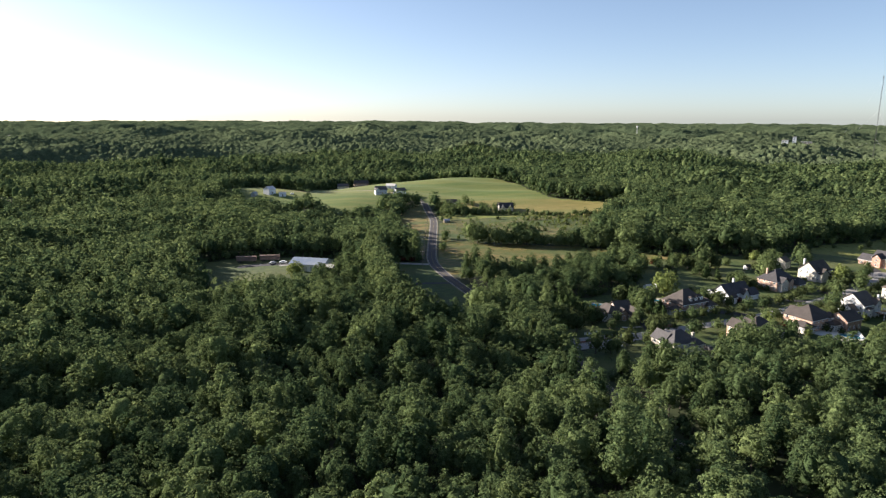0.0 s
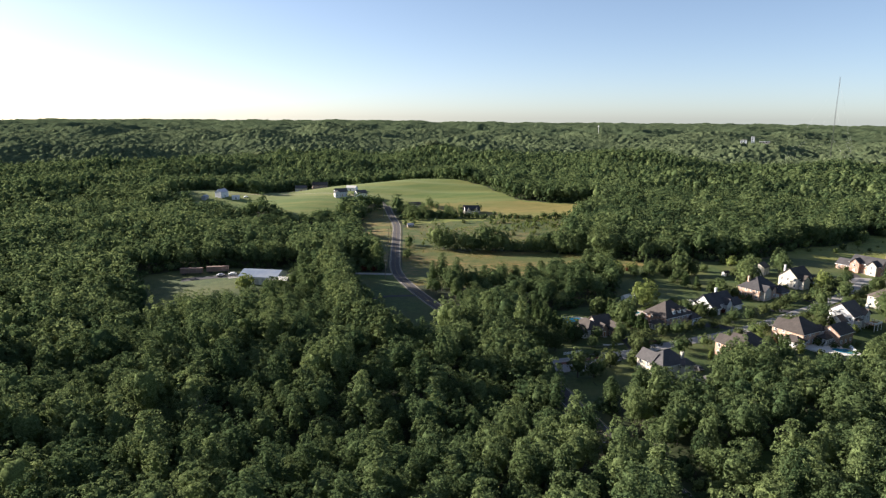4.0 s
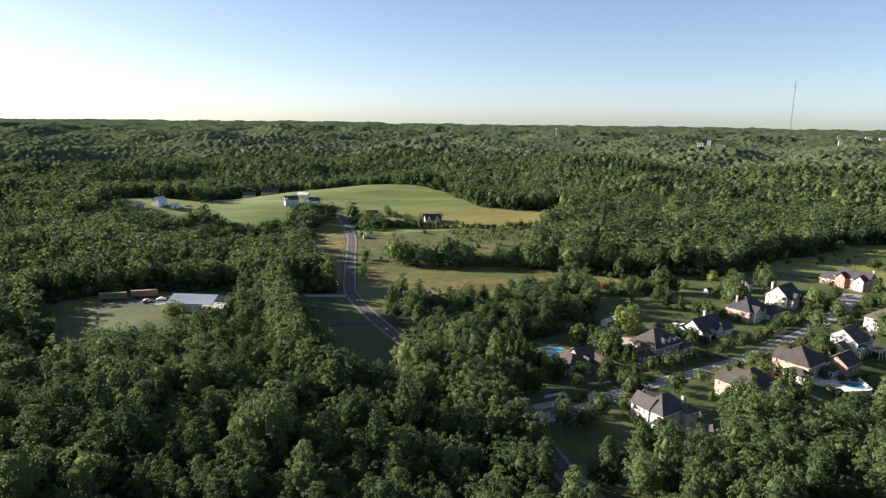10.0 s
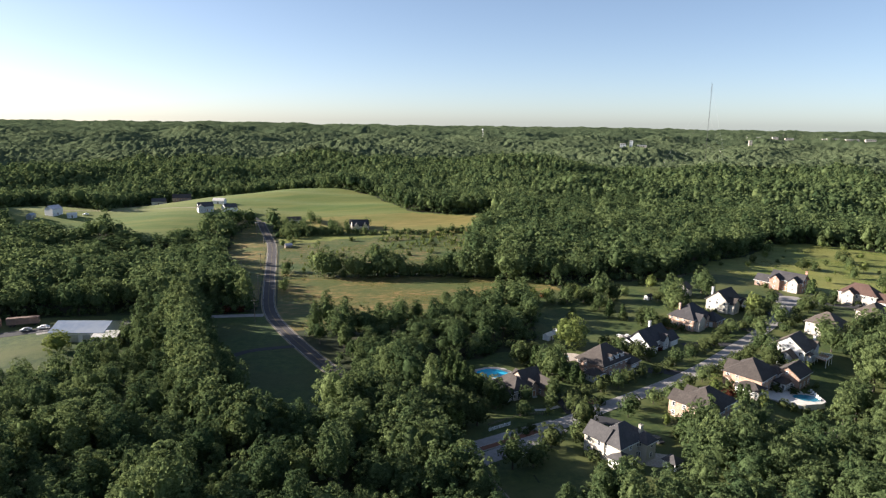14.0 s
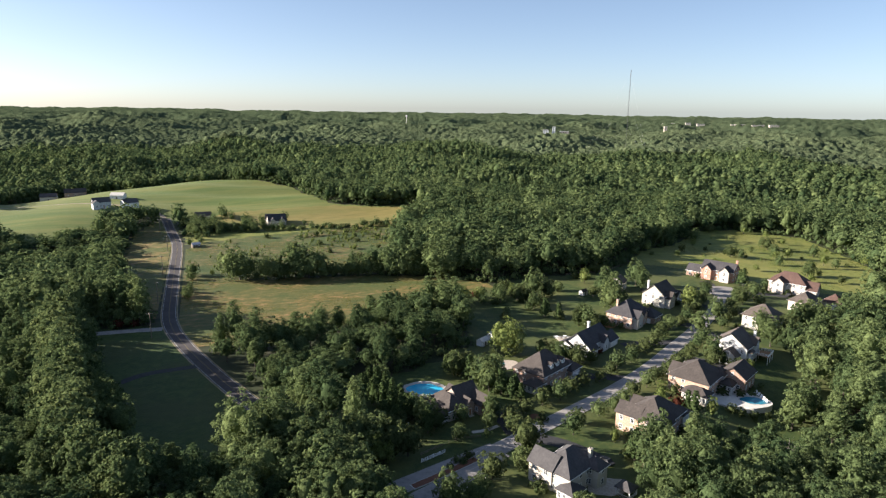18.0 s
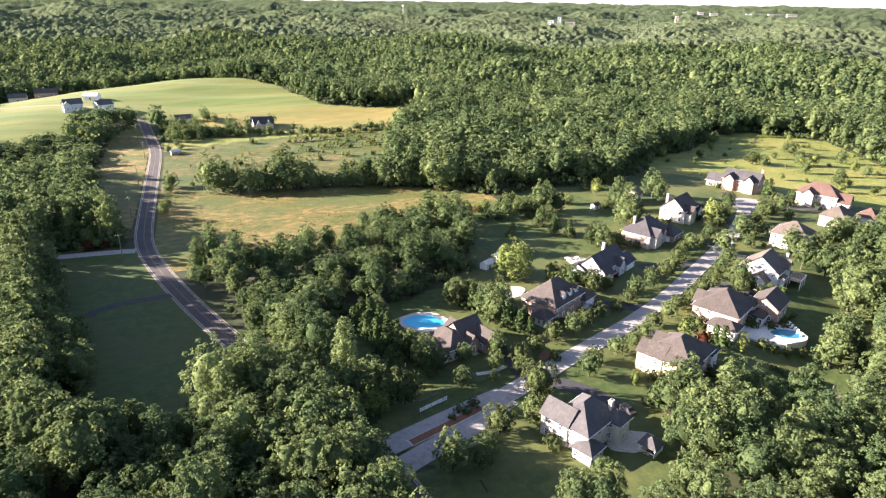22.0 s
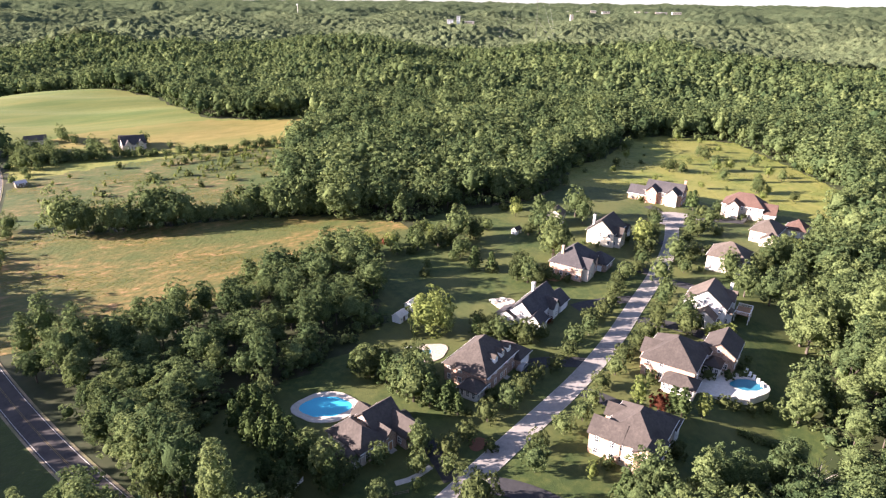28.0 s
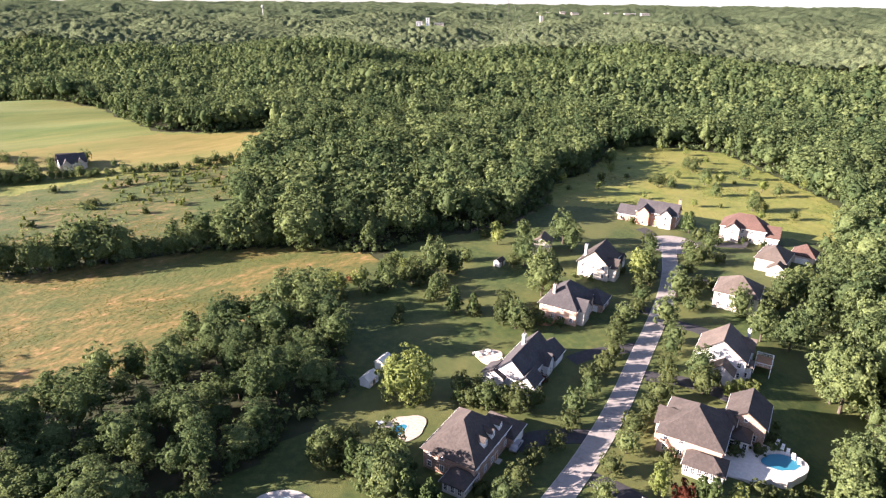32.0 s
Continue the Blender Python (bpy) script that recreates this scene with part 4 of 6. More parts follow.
def shed(x, y, rot, w, d, h, wall, roof, label, cat="shed"):
    root = tagged(new("garden_shed" if cat == "shed" else cat), label, cat)
    root.matrix_world = pose(x, y, gz(x, y), 0, 0, rot)
    part("wall", mesh_of("wall", *walls_of(0, 0, w, d, -0.6, h, "gx", 0.7), wall), root)
    shell, _ = roof_of(0, 0, w, d, h, "gx", 0.7, 0.25, 0.12)
    part("roof", mesh_of("roof", *shell, roof), root)
    dr = part("door", mesh_of("door", *join(box(-0.6, 0.6, -0.06, 0.02, 0.05, 2.0), box(-0.5, 0.5, -0.09, -0.06, 0.15, 0.95), box(-0.5, 0.5, -0.09, -0.06, 1.05, 1.9)), M_TIMBER), root, pose(0, -d / 2, 0))
    part("frame", mesh_of("frame", *join(box(-0.7, -0.6, -0.08, 0.02, 0, 2.1), box(0.6, 0.7, -0.08, 0.02, 0, 2.1), box(-0.6, 0.6, -0.08, 0.02, 2.0, 2.1)), M_WOODW), dr)
    for sx in (-w * 0.32, w * 0.32):
        put_window(root, sx, -d / 2 - 0.02, 1.0, 0, 0.7, 0.8)
    return root


shed(111.5, 333.5, 30, 4.2, 3.0, 2.2, M_WOODW, M_PALE, "small white garden shed with pale roof on the lawn")
shed(118.5, 339, 30, 4.2, 3.0, 2.2, M_WOODW, M_PALE, "small white garden shed with pale roof on the lawn")
shed(186, 377, 20, 3.6, 2.6, 2.1, W_WHITE, R_BROWN, "tiny white shed at the back of a lawn")
shed(208, 379, 40, 8, 7, 4.6, W_CREAM, R_TAN, "pale outbuilding half hidden behind garden trees", "outbuilding")
shed(-183, 666, 62, 10, 8, 5.0, M_BARNW, M_PINKROOF, "pale timber barn with faded pinkish metal roof", "barn")
shed(-168, 660, 20, 7, 4, 2.6, M_BARNW, M_PALE, "low white farm shed beside the barn", "farm_shed")
shed(-196, 655, 80, 7, 4, 2.8, M_STEEL, M_TARP, "small bluish metal farm shed", "farm_shed")
shed(-58, 706, -20, 11, 6, 3.0, M_BARNW, M_PALE, "long white-roofed farm shed on the hill", "farm_shed")
shed(-46, 668, 30, 11, 8, 4.2, M_BARNW, R_GREY, "grey-roofed farm outbuilding among trees", "outbuilding")
shed(-98, 756, 10, 17, 9, 3.8, W_BROWNBRICK, R_BROWN, "low brown house beyond the pasture", "farmhouse")
shed(-121, 766, 5, 13, 8, 3.6, W_CREAM, R_GREY, "low grey-roofed house beyond the pasture", "farmhouse")
shed(8, 637, 5, 12, 7, 2.8, W_STUCCO, R_TAN, "low house behind a belt of garden trees", "farmhouse")
house(58, 612, -15, [(0, 0, 10, 7, 3.4, "gx", 0.9, 1), (-1.5, -3.6, 5, 4, 3.6, "gy", 1.0, 1)], R_DARK, W_WHITE, "white gabled house with dark roof at the foot of the hill", doors=[(1, 0, 0)])
shed(3, 548, 20, 5, 3, 2.2, M_TIMBER, M_PINKROOF, "small weathered roadside shed", "farm_shed")
house(-66, 668, 20, [(0, 0, 12, 8, 4.6, "gx", 0.8, 1), (-4.5, -3.5, 5, 6, 4.4, "gy", 0.8, 1)], R_GREY, W_WHITE, "white farmhouse with grey roof at the pasture's edge", doors=[(0, 0, 1)])
house(60, 604, 8, [(0, 0, 13, 8, 3.6, "gx", 1.1, 1), (-3.5, -3.6, 3.4, 3, 3.8, "gy", 1.3, 1), (3.5, -3.6, 3.4, 3, 3.8, "gy", 1.3, 1)], R_DARK, W_STUCCO, "dark-roofed house with two gables in a hedged plot", doors=[(0, 0, 0)])

# workshop with its yard
root = tagged(new("workshop"), "low workshop with a pale blue metal roof among trees", "workshop")
root.matrix_world = pose(-78, 366, gz(-78, 366), 0, 0, -12)
part("wall", mesh_of("wall", *walls_of(0, 0, 21, 15, -1, 4.2, "gx", 0.32), M_BARNW), root)
part("roof", mesh_of("roof", *roof_of(0, 0, 21, 15, 4.2, "gx", 0.32)[0], M_TARP), root)
part("wall", mesh_of("wall", *walls_of(12, -6, 9, 8, -1, 3.2, "gx", 0.35), M_STEEL), root)
part("roof", mesh_of("roof", *roof_of(12, -6, 9, 8, 3.2, "gx", 0.35)[0], M_PALE), root)
for k in range(3):
    part("roller_door", mesh_of("roller_door", *join(*[box(-1.6, 1.6, -0.05, 0.02 - 0.02 * (j % 2), 0.3 * j, 0.3 * j + 0.3) for j in range(10)]), M_STEEL), root, pose(-6 + 5 * k, -7.52, 0))
for k, (x, y) in enumerate(((-122, 384), (-108, 386))):
    root = tagged(new("freight_trailer"), "rusty brown freight trailer parked in the works yard", "trailer", "parked trailers")
    root.matrix_world = pose(x, y, gz(x, y), 0, 0, 6)
    part("body", mesh_of("body", *box(-6, 6, -1.25, 1.25, 1.1, 3.9), M_RUST), root)
    rib = mesh_of("rib", *box(-0.05, 0.05, -1.3, 1.3, 1.12, 3.92), M_RUST)
    for j in range(15):
        part("rib", rib, root, pose(-5.6 + 0.8 * j, 0, 0))
    for sx in (-4.6, -3.4, 4.5):
        for sy in (-1.1, 1.1):
            part("wheel", mesh_of("wheel", *tube([(sx, sy - 0.15, 0.5), (sx, sy + 0.15, 0.5)], [0.5, 0.5], 12), M_DARKMETAL), root)


def car(x, y, rot, mat, label):
    root = tagged(new("car"), label, "car", "parked cars")
    root.matrix_world = pose(x, y, gz(x, y) + 0.15, 0, 0, rot)
    prof = [(-2.2, 0.35), (-2.25, 0.8), (-1.4, 0.95), (-0.8, 1.45), (0.9, 1.5), (1.7, 1.0), (2.2, 0.9), (2.25, 0.4)]
    vs = [(px, sy * (0.88 if pz < 1.2 else 0.72), pz) for sy in (-1, 1) for px, pz in prof]
    n = len(prof)
    fs = [tuple(range(n - 1, -1, -1)), tuple(range(n, 2 * n))] + [(i, (i + 1) % n, (i + 1) % n + n, i + n) for i in range(n)]
    part("body", mesh_of("body", vs, fs, mat), root)
    part("window", mesh_of("window", *join(box(-0.75, 0.85, -0.84, -0.78, 1.02, 1.38), box(-0.75, 0.85, 0.78, 0.84, 1.02, 1.38)), M_GLASS), root)
    for px in (-1.4, 1.4):
        for sy in (-0.85, 0.85):
            part("wheel", mesh_of("wheel", *tube([(px, sy - 0.1, 0.33), (px, sy + 0.1, 0.33)], [0.33, 0.33], 12), M_DARKMETAL), root)


car(91.5, 288.5, 95, M_DARKMETAL, "black car parked on the dark driveway")
car(108, 243.5, 100, M_DARKMETAL, "black car parked beside the cream house")
car(128.5, 293, 30, M_STEEL, "silver car parked at the brick house")
car(283, 341, 20, M_DARKMETAL, "dark car parked by the pale stucco house")
car(-160, 668, 20, M_WOODW, "white vehicle parked near the barn")
car(-98, 379, 10, M_WOODW, "white van parked in the works yard")
car(-104, 377, 20, M_STEEL, "silver car parked in the works yard")


def fence(line, label, h=1.1, mat=M_WOODW, step=2.0, rails=3):
    rows = along(line, step)
    root = tagged(new("fence"), label, "fence")
    x0, y0 = rows[0][:2]
    root.location = (x0, y0, gz(x0, y0))
    post = mesh_of("post", *join(box(-0.07, 0.07, -0.07, 0.07, -0.4, h), box(-0.1, 0.1, -0.1, 0.1, h, h + 0.06)), mat)
    for k, (x, y, dx, dy) in enumerate(rows):
        part("post", post, root, pose(x - x0, y - y0, gz(x, y) - gz(x0, y0)))
        if k:
            a = Vector((px_, py_, gz(px_, py_)))
            b = Vector((x, y, gz(x, y)))
            o = Vector((x0, y0, gz(x0, y0)))
            for r in range(rails):
                up = Vector((0, 0, h * (r + 0.7) / rails))
                part("rail", mesh_of("rail", *tube([a - o + up, b - o + up], [0.07, 0.07], 4), mat), root)
        px_, py_ = x, y
    return root


fence([(61, 259.5), (70, 262.5)], "white painted wooden fence by the street entrance", rails=4)
fence([(64, 242.5), (74, 246)], "white painted wooden fence by the street entrance", rails=4)
fence([(59, 276), (64, 280)], "short white wooden fence behind garden trees", rails=4)
fence([(196, 410), (222, 409), (248, 424)], "weathered timber fence between lawn and woods", 1.2, M_TIMBER, 3.0, 2)
fence([(62, 263), (75, 268), (83, 266)], "low dark garden fence along the verge", 0.8, M_TIMBER, 2.5, 2)

# pergola, gazebo and rear deck
root = tagged(new("gazebo"), "white garden gazebo with grey hip roof", "gazebo")
root.matrix_world = pose(104, 229.5, gz(104, 229.5), 0, 0, 24)
for sx in (-1.8, 1.8):
    for sy in (-1.8, 1.8):
        part("post", mesh_of("post", *box(sx - 0.09, sx + 0.09, sy - 0.09, sy + 0.09, -0.4, 2.4), M_WOODW), root)
part("roof", mesh_of("roof", *roof_of(0, 0, 3.8, 3.8, 2.5, "hip", 0.6, 0.35, 0.15)[0], R_GREY), root)
for rz in (0, 90, 180, 270):
    part("railing", mesh_of("railing", *join(box(-1.7, 1.7, -1.84, -1.76, 0.85, 0.93), *[box(-1.6 + 0.25 * j, -1.56 + 0.25 * j, -1.82, -1.78, 0.1, 0.85) for j in range(14)]), M_WOODW), root, pose(0, 0, 0, 0, 0, rz))
root = tagged(new("pergola"), "small white pergola on a back lawn", "pergola")
root.matrix_world = pose(163.5, 342, gz(163.5, 342), 0, 0, 40)
for sx in (-1.6, 1.6):
    for sy in (-1.2, 1.2):
        part("post", mesh_of("post", *box(sx - 0.09, sx + 0.09, sy - 0.09, sy + 0.09, -0.4, 2.4), M_WOODW), root)
for k in range(8):
    part("beam", mesh_of("beam", *box(-1.7 + 0.48 * k, -1.6 + 0.48 * k, -1.6, 1.6, 2.4, 2.55), M_WOODW), root)
root = tagged(new("deck"), "raised timber rear deck with white railings", "deck")
root.matrix_world = pose(*uv(311.5, 159), gz(205, 283), 0, 0, 27)
part("floor", mesh_of("floor", *box(-3.2, 3.2, -2.2, 2.2, 2.6, 2.8), M_DECKW), root)
for sx in (-3, 0, 3):
    for sy in (-2, 2):
        part("post", mesh_of("post", *box(sx - 0.1, sx + 0.1, sy - 0.1, sy + 0.1, -0.8, 3.8), M_WOODW), root)
for x0_, y0_, rz, ln in ((0, -2.15, 0, 3.1), (3.15, 0, 90, 2.1), (-3.15, 0, 90, 2.1)):
    part("railing", mesh_of("railing", *join(box(-ln, ln, -0.05, 0.05, 3.7, 3.8), *[box(-ln + 0.2 * j, -ln + 0.2 * j + 0.05, -0.03, 0.03, 2.85, 3.7) for j in range(int(ln * 10))]), M_WOODW), root, pose(x0_, y0_, 0, 0, 0, rz))


# ---- poles, masts and far buildings ----
POLES = [(-12.5, 381), (-13, 431), (-13.5, 485), (-13.5, 542), (-21, 600)]
for x, y in POLES:
    root = tagged(new("utility_pole"), "weathered wooden utility pole with crossarm by the road", "pole", "utility poles")
    root.location = (x, y, gz(x, y))
    part("pole", mesh_of("pole", *tube([(0, 0, -0.5), (0, 0, 11)], [0.19, 0.13], 8), M_TIMBER), root)
    part("crossarm", mesh_of("crossarm", *box(-1.2, 1.2, -0.06, 0.06, 10.2, 10.35), M_TIMBER), root)
    for sx in (-1.05, -0.4, 0.4, 1.05):
        part("insulator", mesh_of("insulator", *tube([(sx, 0, 10.35), (sx, 0, 10.55)], [0.05, 0.03], 6), M_WOODW), root)
for sx in (-1.05, 1.05):
    for (xa, ya), (xb, yb) in zip(POLES, POLES[1:]):
        pts = []
        for k in range(9):
            t = k / 8
            pts.append((xa + (xb - xa) * t + sx, ya + (yb - ya) * t, (gz(xa, ya) * (1 - t) + gz(xb, yb) * t) + 10.55 - 3.2 * t * (1 - t)))
        tagged(new("power_line", mesh_of("power_line", *tube(pts, [0.012] * 9, 4), M_DARKMETAL)), "thin sagging overhead power line between poles", "cable", "power lines")


def mast(x, y, top, width, label, guys):
    root = tagged(new("radio_mast"), label, "mast")
    z0 = gz(x, y)
    root.location = (x, y, z0)
    h = top - z0
    for k in range(3):
        a = 2 * math.pi * k / 3
        part("leg", mesh_of("leg", *tube([(width * math.cos(a), width * math.sin(a), 0), (width * math.cos(a), width * math.sin(a), h)], [0.12, 0.10], 5), M_DARKMETAL), root)
    pcs = []
    n = int(h / 4)
    for k in range(n):
        for j in range(3):
            a, b = 2 * math.pi * j / 3, 2 * math.pi * (j + 1) / 3
            pcs.append(tube([(width * math.cos(a), width * math.sin(a), k * h / n), (width * math.cos(b), width * math.sin(b), (k + 1) * h / n)], [0.06, 0.06], 3))
    tagged(part("bracing", mesh_of("bracing", *join(*pcs), M_DARKMETAL), root), kind="stuff")
    for k in range(guys):
        for j in range(3):
            a = 2 * math.pi * j / 3 + 0.4
            part("guy_wire", mesh_of("guy_wire", *tube([(0, 0, h * (k + 1) / guys * 0.95), (h * 0.5 * math.cos(a), h * 0.5 * math.sin(a), 0)], [0.04, 0.04], 3), M_STEEL), root)


mast(755, 1124, 166, 0.75, "tall thin steel radio mast rising from the woods", 3)
mast(1519, 1853, 76, 1.6, "distant lattice mast above the woods", 0)
mast(1545, 1830, 70, 1.6, "distant lattice mast above the woods", 0)
mast(1810, 1845, 64, 1.2, "distant lattice mast above the woods", 0)


def far_block(x, y, w, d, h, mat, name, label):
    root = tagged(new(name), label, "building", "far white buildings")
    root.matrix_world = pose(x, y, gz(x, y), 0, 0, -30)
    part("wall", mesh_of("wall", *box(-w / 2, w / 2, -d / 2, d / 2, -3, h), mat), root)
    part("roof", mesh_of("roof", *box(-w / 2 - 0.5, w / 2 + 0.5, -d / 2 - 0.5, d / 2 + 0.5, h, h + 0.8), M_PALE), root)
    band = mesh_of("window", *box(-1.2, 1.2, -0.1, 0.05, 0, 1.8), M_GLASS)
    for k in range(int(w / 6)):
        for s in range(max(1, int((h - 14) / 4))):
            part("window", band, root, pose(-w / 2 + 3 + 6 * k, -d / 2, h - 3 - 4 * s))


far_block(838, 1534, 8, 8, 51 - gz(838, 1534), M_WOODW, "tower_block", "white tower of a distant institution above the treetops")
far_block(820, 1542, 14, 12, 43 - gz(820, 1542), M_WOODW, "institution_building", "long white building above the distant treetops")
far_block(862, 1524, 22, 12, 40 - gz(862, 1524), W_STUCCO, "institution_building", "long pale building above the distant treetops")
# a far town: low white roofs and a water tower among the treetops
for x, y, w, top in ((1600, 2046, 22, 50), (1619, 2030, 30, 51), (1661, 1998, 18, 53), (1692, 1968, 26, 50), (1770, 1890, 24, 50), (1784, 1878, 34, 51), (1822, 1836, 40, 50), (1858, 1801, 30, 51), (1430, 1836, 9, 44)):
    far_block(x, y, w, 12, top - gz(x, y), W_STUCCO, "town_building", "low pale building of a far town among treetops")
root = tagged(new("water_tower"), "far white water tower above the wooded horizon", "water tower")
root.location = (752, 2503, gz(752, 2503))
_top = 66 - gz(752, 2503)
part("tank", mesh_of("tank", *tube([(0, 0, _top - 7), (0, 0, _top - 5), (0, 0, _top - 1.5), (0, 0, _top)], [1.0, 3.2, 3.2, 1.0], 14), M_BARNW), root)
part("stem", mesh_of("stem", *tube([(0, 0, -2), (0, 0, _top - 6.8)], [1.0, 0.7], 10), M_BARNW), root)

# ---- woodland ----
def ball(cuts):
    bm = bmesh.new()
    bmesh.ops.create_icosphere(bm, subdivisions=cuts, radius=1)
    v = np.array([p.co[:] for p in bm.verts])
    f = np.array([[p.index for p in q.verts] for q in bm.faces])
    bm.free()
    return v, f


CORES = {1: ball(1), 2: ball(2)}


def crown(seed, clumps, leaves, leaf, radius=4.6, bottom=3.5, top=16.0, shape="round", clump=1.25, fine=2, rough=0.4, core=0.7):
    """A crown of leaf sprays gathered in clumps on an uneven, many-boughed outline round a small inner mass: points, triangles, tone of each point."""
    r = np.random.RandomState(seed)
    tall = top - bottom
    boughs = r.normal(size=(6, 3)) + (0, 0, 0.35)
    boughs /= np.linalg.norm(boughs, axis=1)[:, None]

    def outline(h, a):
        if shape == "cone":
            wide = 0.08 + 0.92 * (1 - h)
        elif shape == "tall":
            wide = np.where(h > 0.3, np.clip(1 - ((h - 0.3) / 0.74) ** 1.7, 0.06, 1), 0.6 + 0.4 * h / 0.3)
        else:
            wide = np.where(h > 0.42, np.sqrt(np.clip(1 - ((h - 0.42) / 0.6) ** 2, 0.03, 1)), 0.5 + 0.5 * np.sin(h / 0.42 * 1.57))
        d = np.stack([np.cos(a) * wide, np.sin(a) * wide, 1.6 * (h - 0.42)], -1)
        n = d / np.linalg.norm(d, axis=-1, keepdims=True)
        swell = np.clip((n @ boughs.T).max(-1), 0.3, 1)
        f = np.full(np.shape(h), 0.95) if shape == "cone" else (0.84 + 0.16 * swell if shape == "neat" else 0.62 + 0.42 * swell ** 2)
        return np.stack([radius * wide * f * np.cos(a), radius * wide * f * np.sin(a), bottom + tall * (0.42 + (h - 0.42) * (0.3 + 0.7 * f))], -1), n

    k = np.arange(clumps)
    h = np.clip((k + r.uniform(0, 1, clumps)) / clumps, 0.02, 0.99) ** 0.8
    a = 2.39996 * k + r.uniform(-0.6, 0.6, clumps)
    mid, way = outline(h, a)
    axis = np.array([0, 0, bottom + 0.42 * tall])
    mid = axis + (mid - axis) * r.uniform(0.74, 1.08, (clumps, 1))
    size = clump * r.uniform(0.55, 1.4, clumps)
    d = way[:, None] * 0.9 + r.normal(size=(clumps, leaves, 3)) * 0.8 + (0, 0, 0.25)
    d /= np.linalg.norm(d, axis=-1, keepdims=True)
    p = mid[:, None] + d * (size[:, None] * r.uniform(0.55, 1.1, (clumps, leaves)))[..., None] * (1, 1, 0.95)
    n = d + rough * r.normal(size=d.shape) + (0, 0, 0.12)
    n /= np.linalg.norm(n, axis=-1, keepdims=True)
    side = np.cross(n, r.normal(size=n.shape))
    side /= np.linalg.norm(side, axis=-1, keepdims=True)
    up = np.cross(n, side)
    q = []
    for c in range(3):
        t = 2.0944 * c
        w = leaf * r.uniform(0.65, 1.4, (clumps, leaves, 1))
        q.append(p + w * (math.cos(t) * side + math.sin(t) * up) - 0.25 * w * n * r.uniform(-0.5, 1, w.shape))
    q = np.stack(q, 2).reshape(-1, 3)
    tone = np.repeat(r.uniform(-0.14, 0.2, clumps), 3 * leaves)
    iv, jf = CORES[fine]
    ch = np.clip(0.5 + 0.5 * iv[:, 2], 0.0, 1.0)
    cv = outline(ch, np.arctan2(iv[:, 1], iv[:, 0]))[0]
    cv = axis + (cv - axis) * core * r.uniform(0.9, 1.06, (len(iv), 1))
    return np.concatenate([cv, q]), np.concatenate([jf, len(cv) + np.arange(len(q)).reshape(-1, 3)]), np.concatenate([np.zeros(len(cv)), tone])


def trunk_of(seed, height, girth, limbs=3, sides=6, spread=2.2):
    r = np.random.RandomState(seed)
    lean = r.uniform(-0.3, 0.3, 2)
    main = [(0, 0, -0.4), (lean[0] * 0.3, lean[1] * 0.3, height * 0.35), (lean[0], lean[1], height * 0.8)]
    pieces = [tube(main, [girth * 1.25, girth * 0.85, girth * 0.35], sides)]
    for k in range(limbs):
        a = 2 * math.pi * (k + r.uniform(0, 0.6)) / limbs
        z = height * r.uniform(0.3, 0.5)
        pieces.append(tube([(0, 0, z), (spread * 0.5 * math.cos(a), spread * 0.5 * math.sin(a), z + height * 0.14), (spread * math.cos(a), spread * math.sin(a), z + height * 0.32)], [girth * 0.5, girth * 0.35, girth * 0.12], max(4, sides - 2)))
    return join(*pieces)


def fast_mesh(name, verts, tris, quads, mat, tint=None):
    """A large mesh from arrays."""
    me = bpy.data.meshes.new(name)
    nt, nq = len(tris), len(quads)
    me.vertices.add(len(verts))
    me.vertices.foreach_set("co", np.asarray(verts, np.float32).ravel())
    me.loops.add(3 * nt + 4 * nq)
    me.loops.foreach_set("vertex_index", np.concatenate([np.asarray(tris, np.int32).ravel(), np.asarray(quads, np.int32).ravel()]).astype(np.int32))
    me.polygons.add(nt + nq)
    me.polygons.foreach_set("loop_start", np.concatenate([np.arange(nt) * 3, 3 * nt + np.arange(nq) * 4]).astype(np.int32))
    if tint is not None:
        at = me.attributes.new("tint", "FLOAT", "POINT")
        at.data.foreach_set("value", np.asarray(tint, np.float32))
    me.materials.append(mat)
    me.update(calc_edges=True)
    me.validate()
    return me


NEAR_KINDS = [crown(s, 68, 33, 0.25, radius=r_, bottom=b_, top=t_, shape=f_, clump=1.0) for s, r_, b_, t_, f_ in
              ((1, 4.2, 3.5, 16.5, "round"), (2, 3.5, 4, 19.5, "tall"), (3, 4.8, 3, 15.5, "round"), (4, 3.2, 3, 18, "tall"), (5, 4.5, 4, 19, "round"), (6, 3.9, 3, 14, "round"), (7, 3.0, 2, 16, "tall"))]
MIDDLE_KINDS = [crown(60 + s, 36, 15, 0.55, radius=r_, bottom=b_, top=t_, shape=f_, clump=1.45) for s, r_, b_, t_, f_ in
                ((1, 4.9, 3.5, 17, "round"), (2, 4.1, 4, 20, "tall"), (3, 5.6, 3, 16, "round"), (4, 3.8, 3, 18, "tall"), (5, 5.2, 4, 19, "round"))]
MID_KINDS = [crown(10 + s, 18, 9, 0.8, radius=r_, bottom=2, top=t_, shape=f_, clump=1.7) for s, r_, t_, f_ in ((1, 5.1, 17, "round"), (2, 4.4, 19, "tall"), (3, 5.6, 16, "round"), (4, 4.8, 18, "round"))]
FAR_KINDS = [crown(110 + s, 9, 5, 1.35, radius=r_, bottom=2, top=t_, clump=1.9, fine=1, core=0.9) for s, r_, t_ in ((1, 5.2, 17), (2, 4.6, 19), (3, 5.7, 16))]


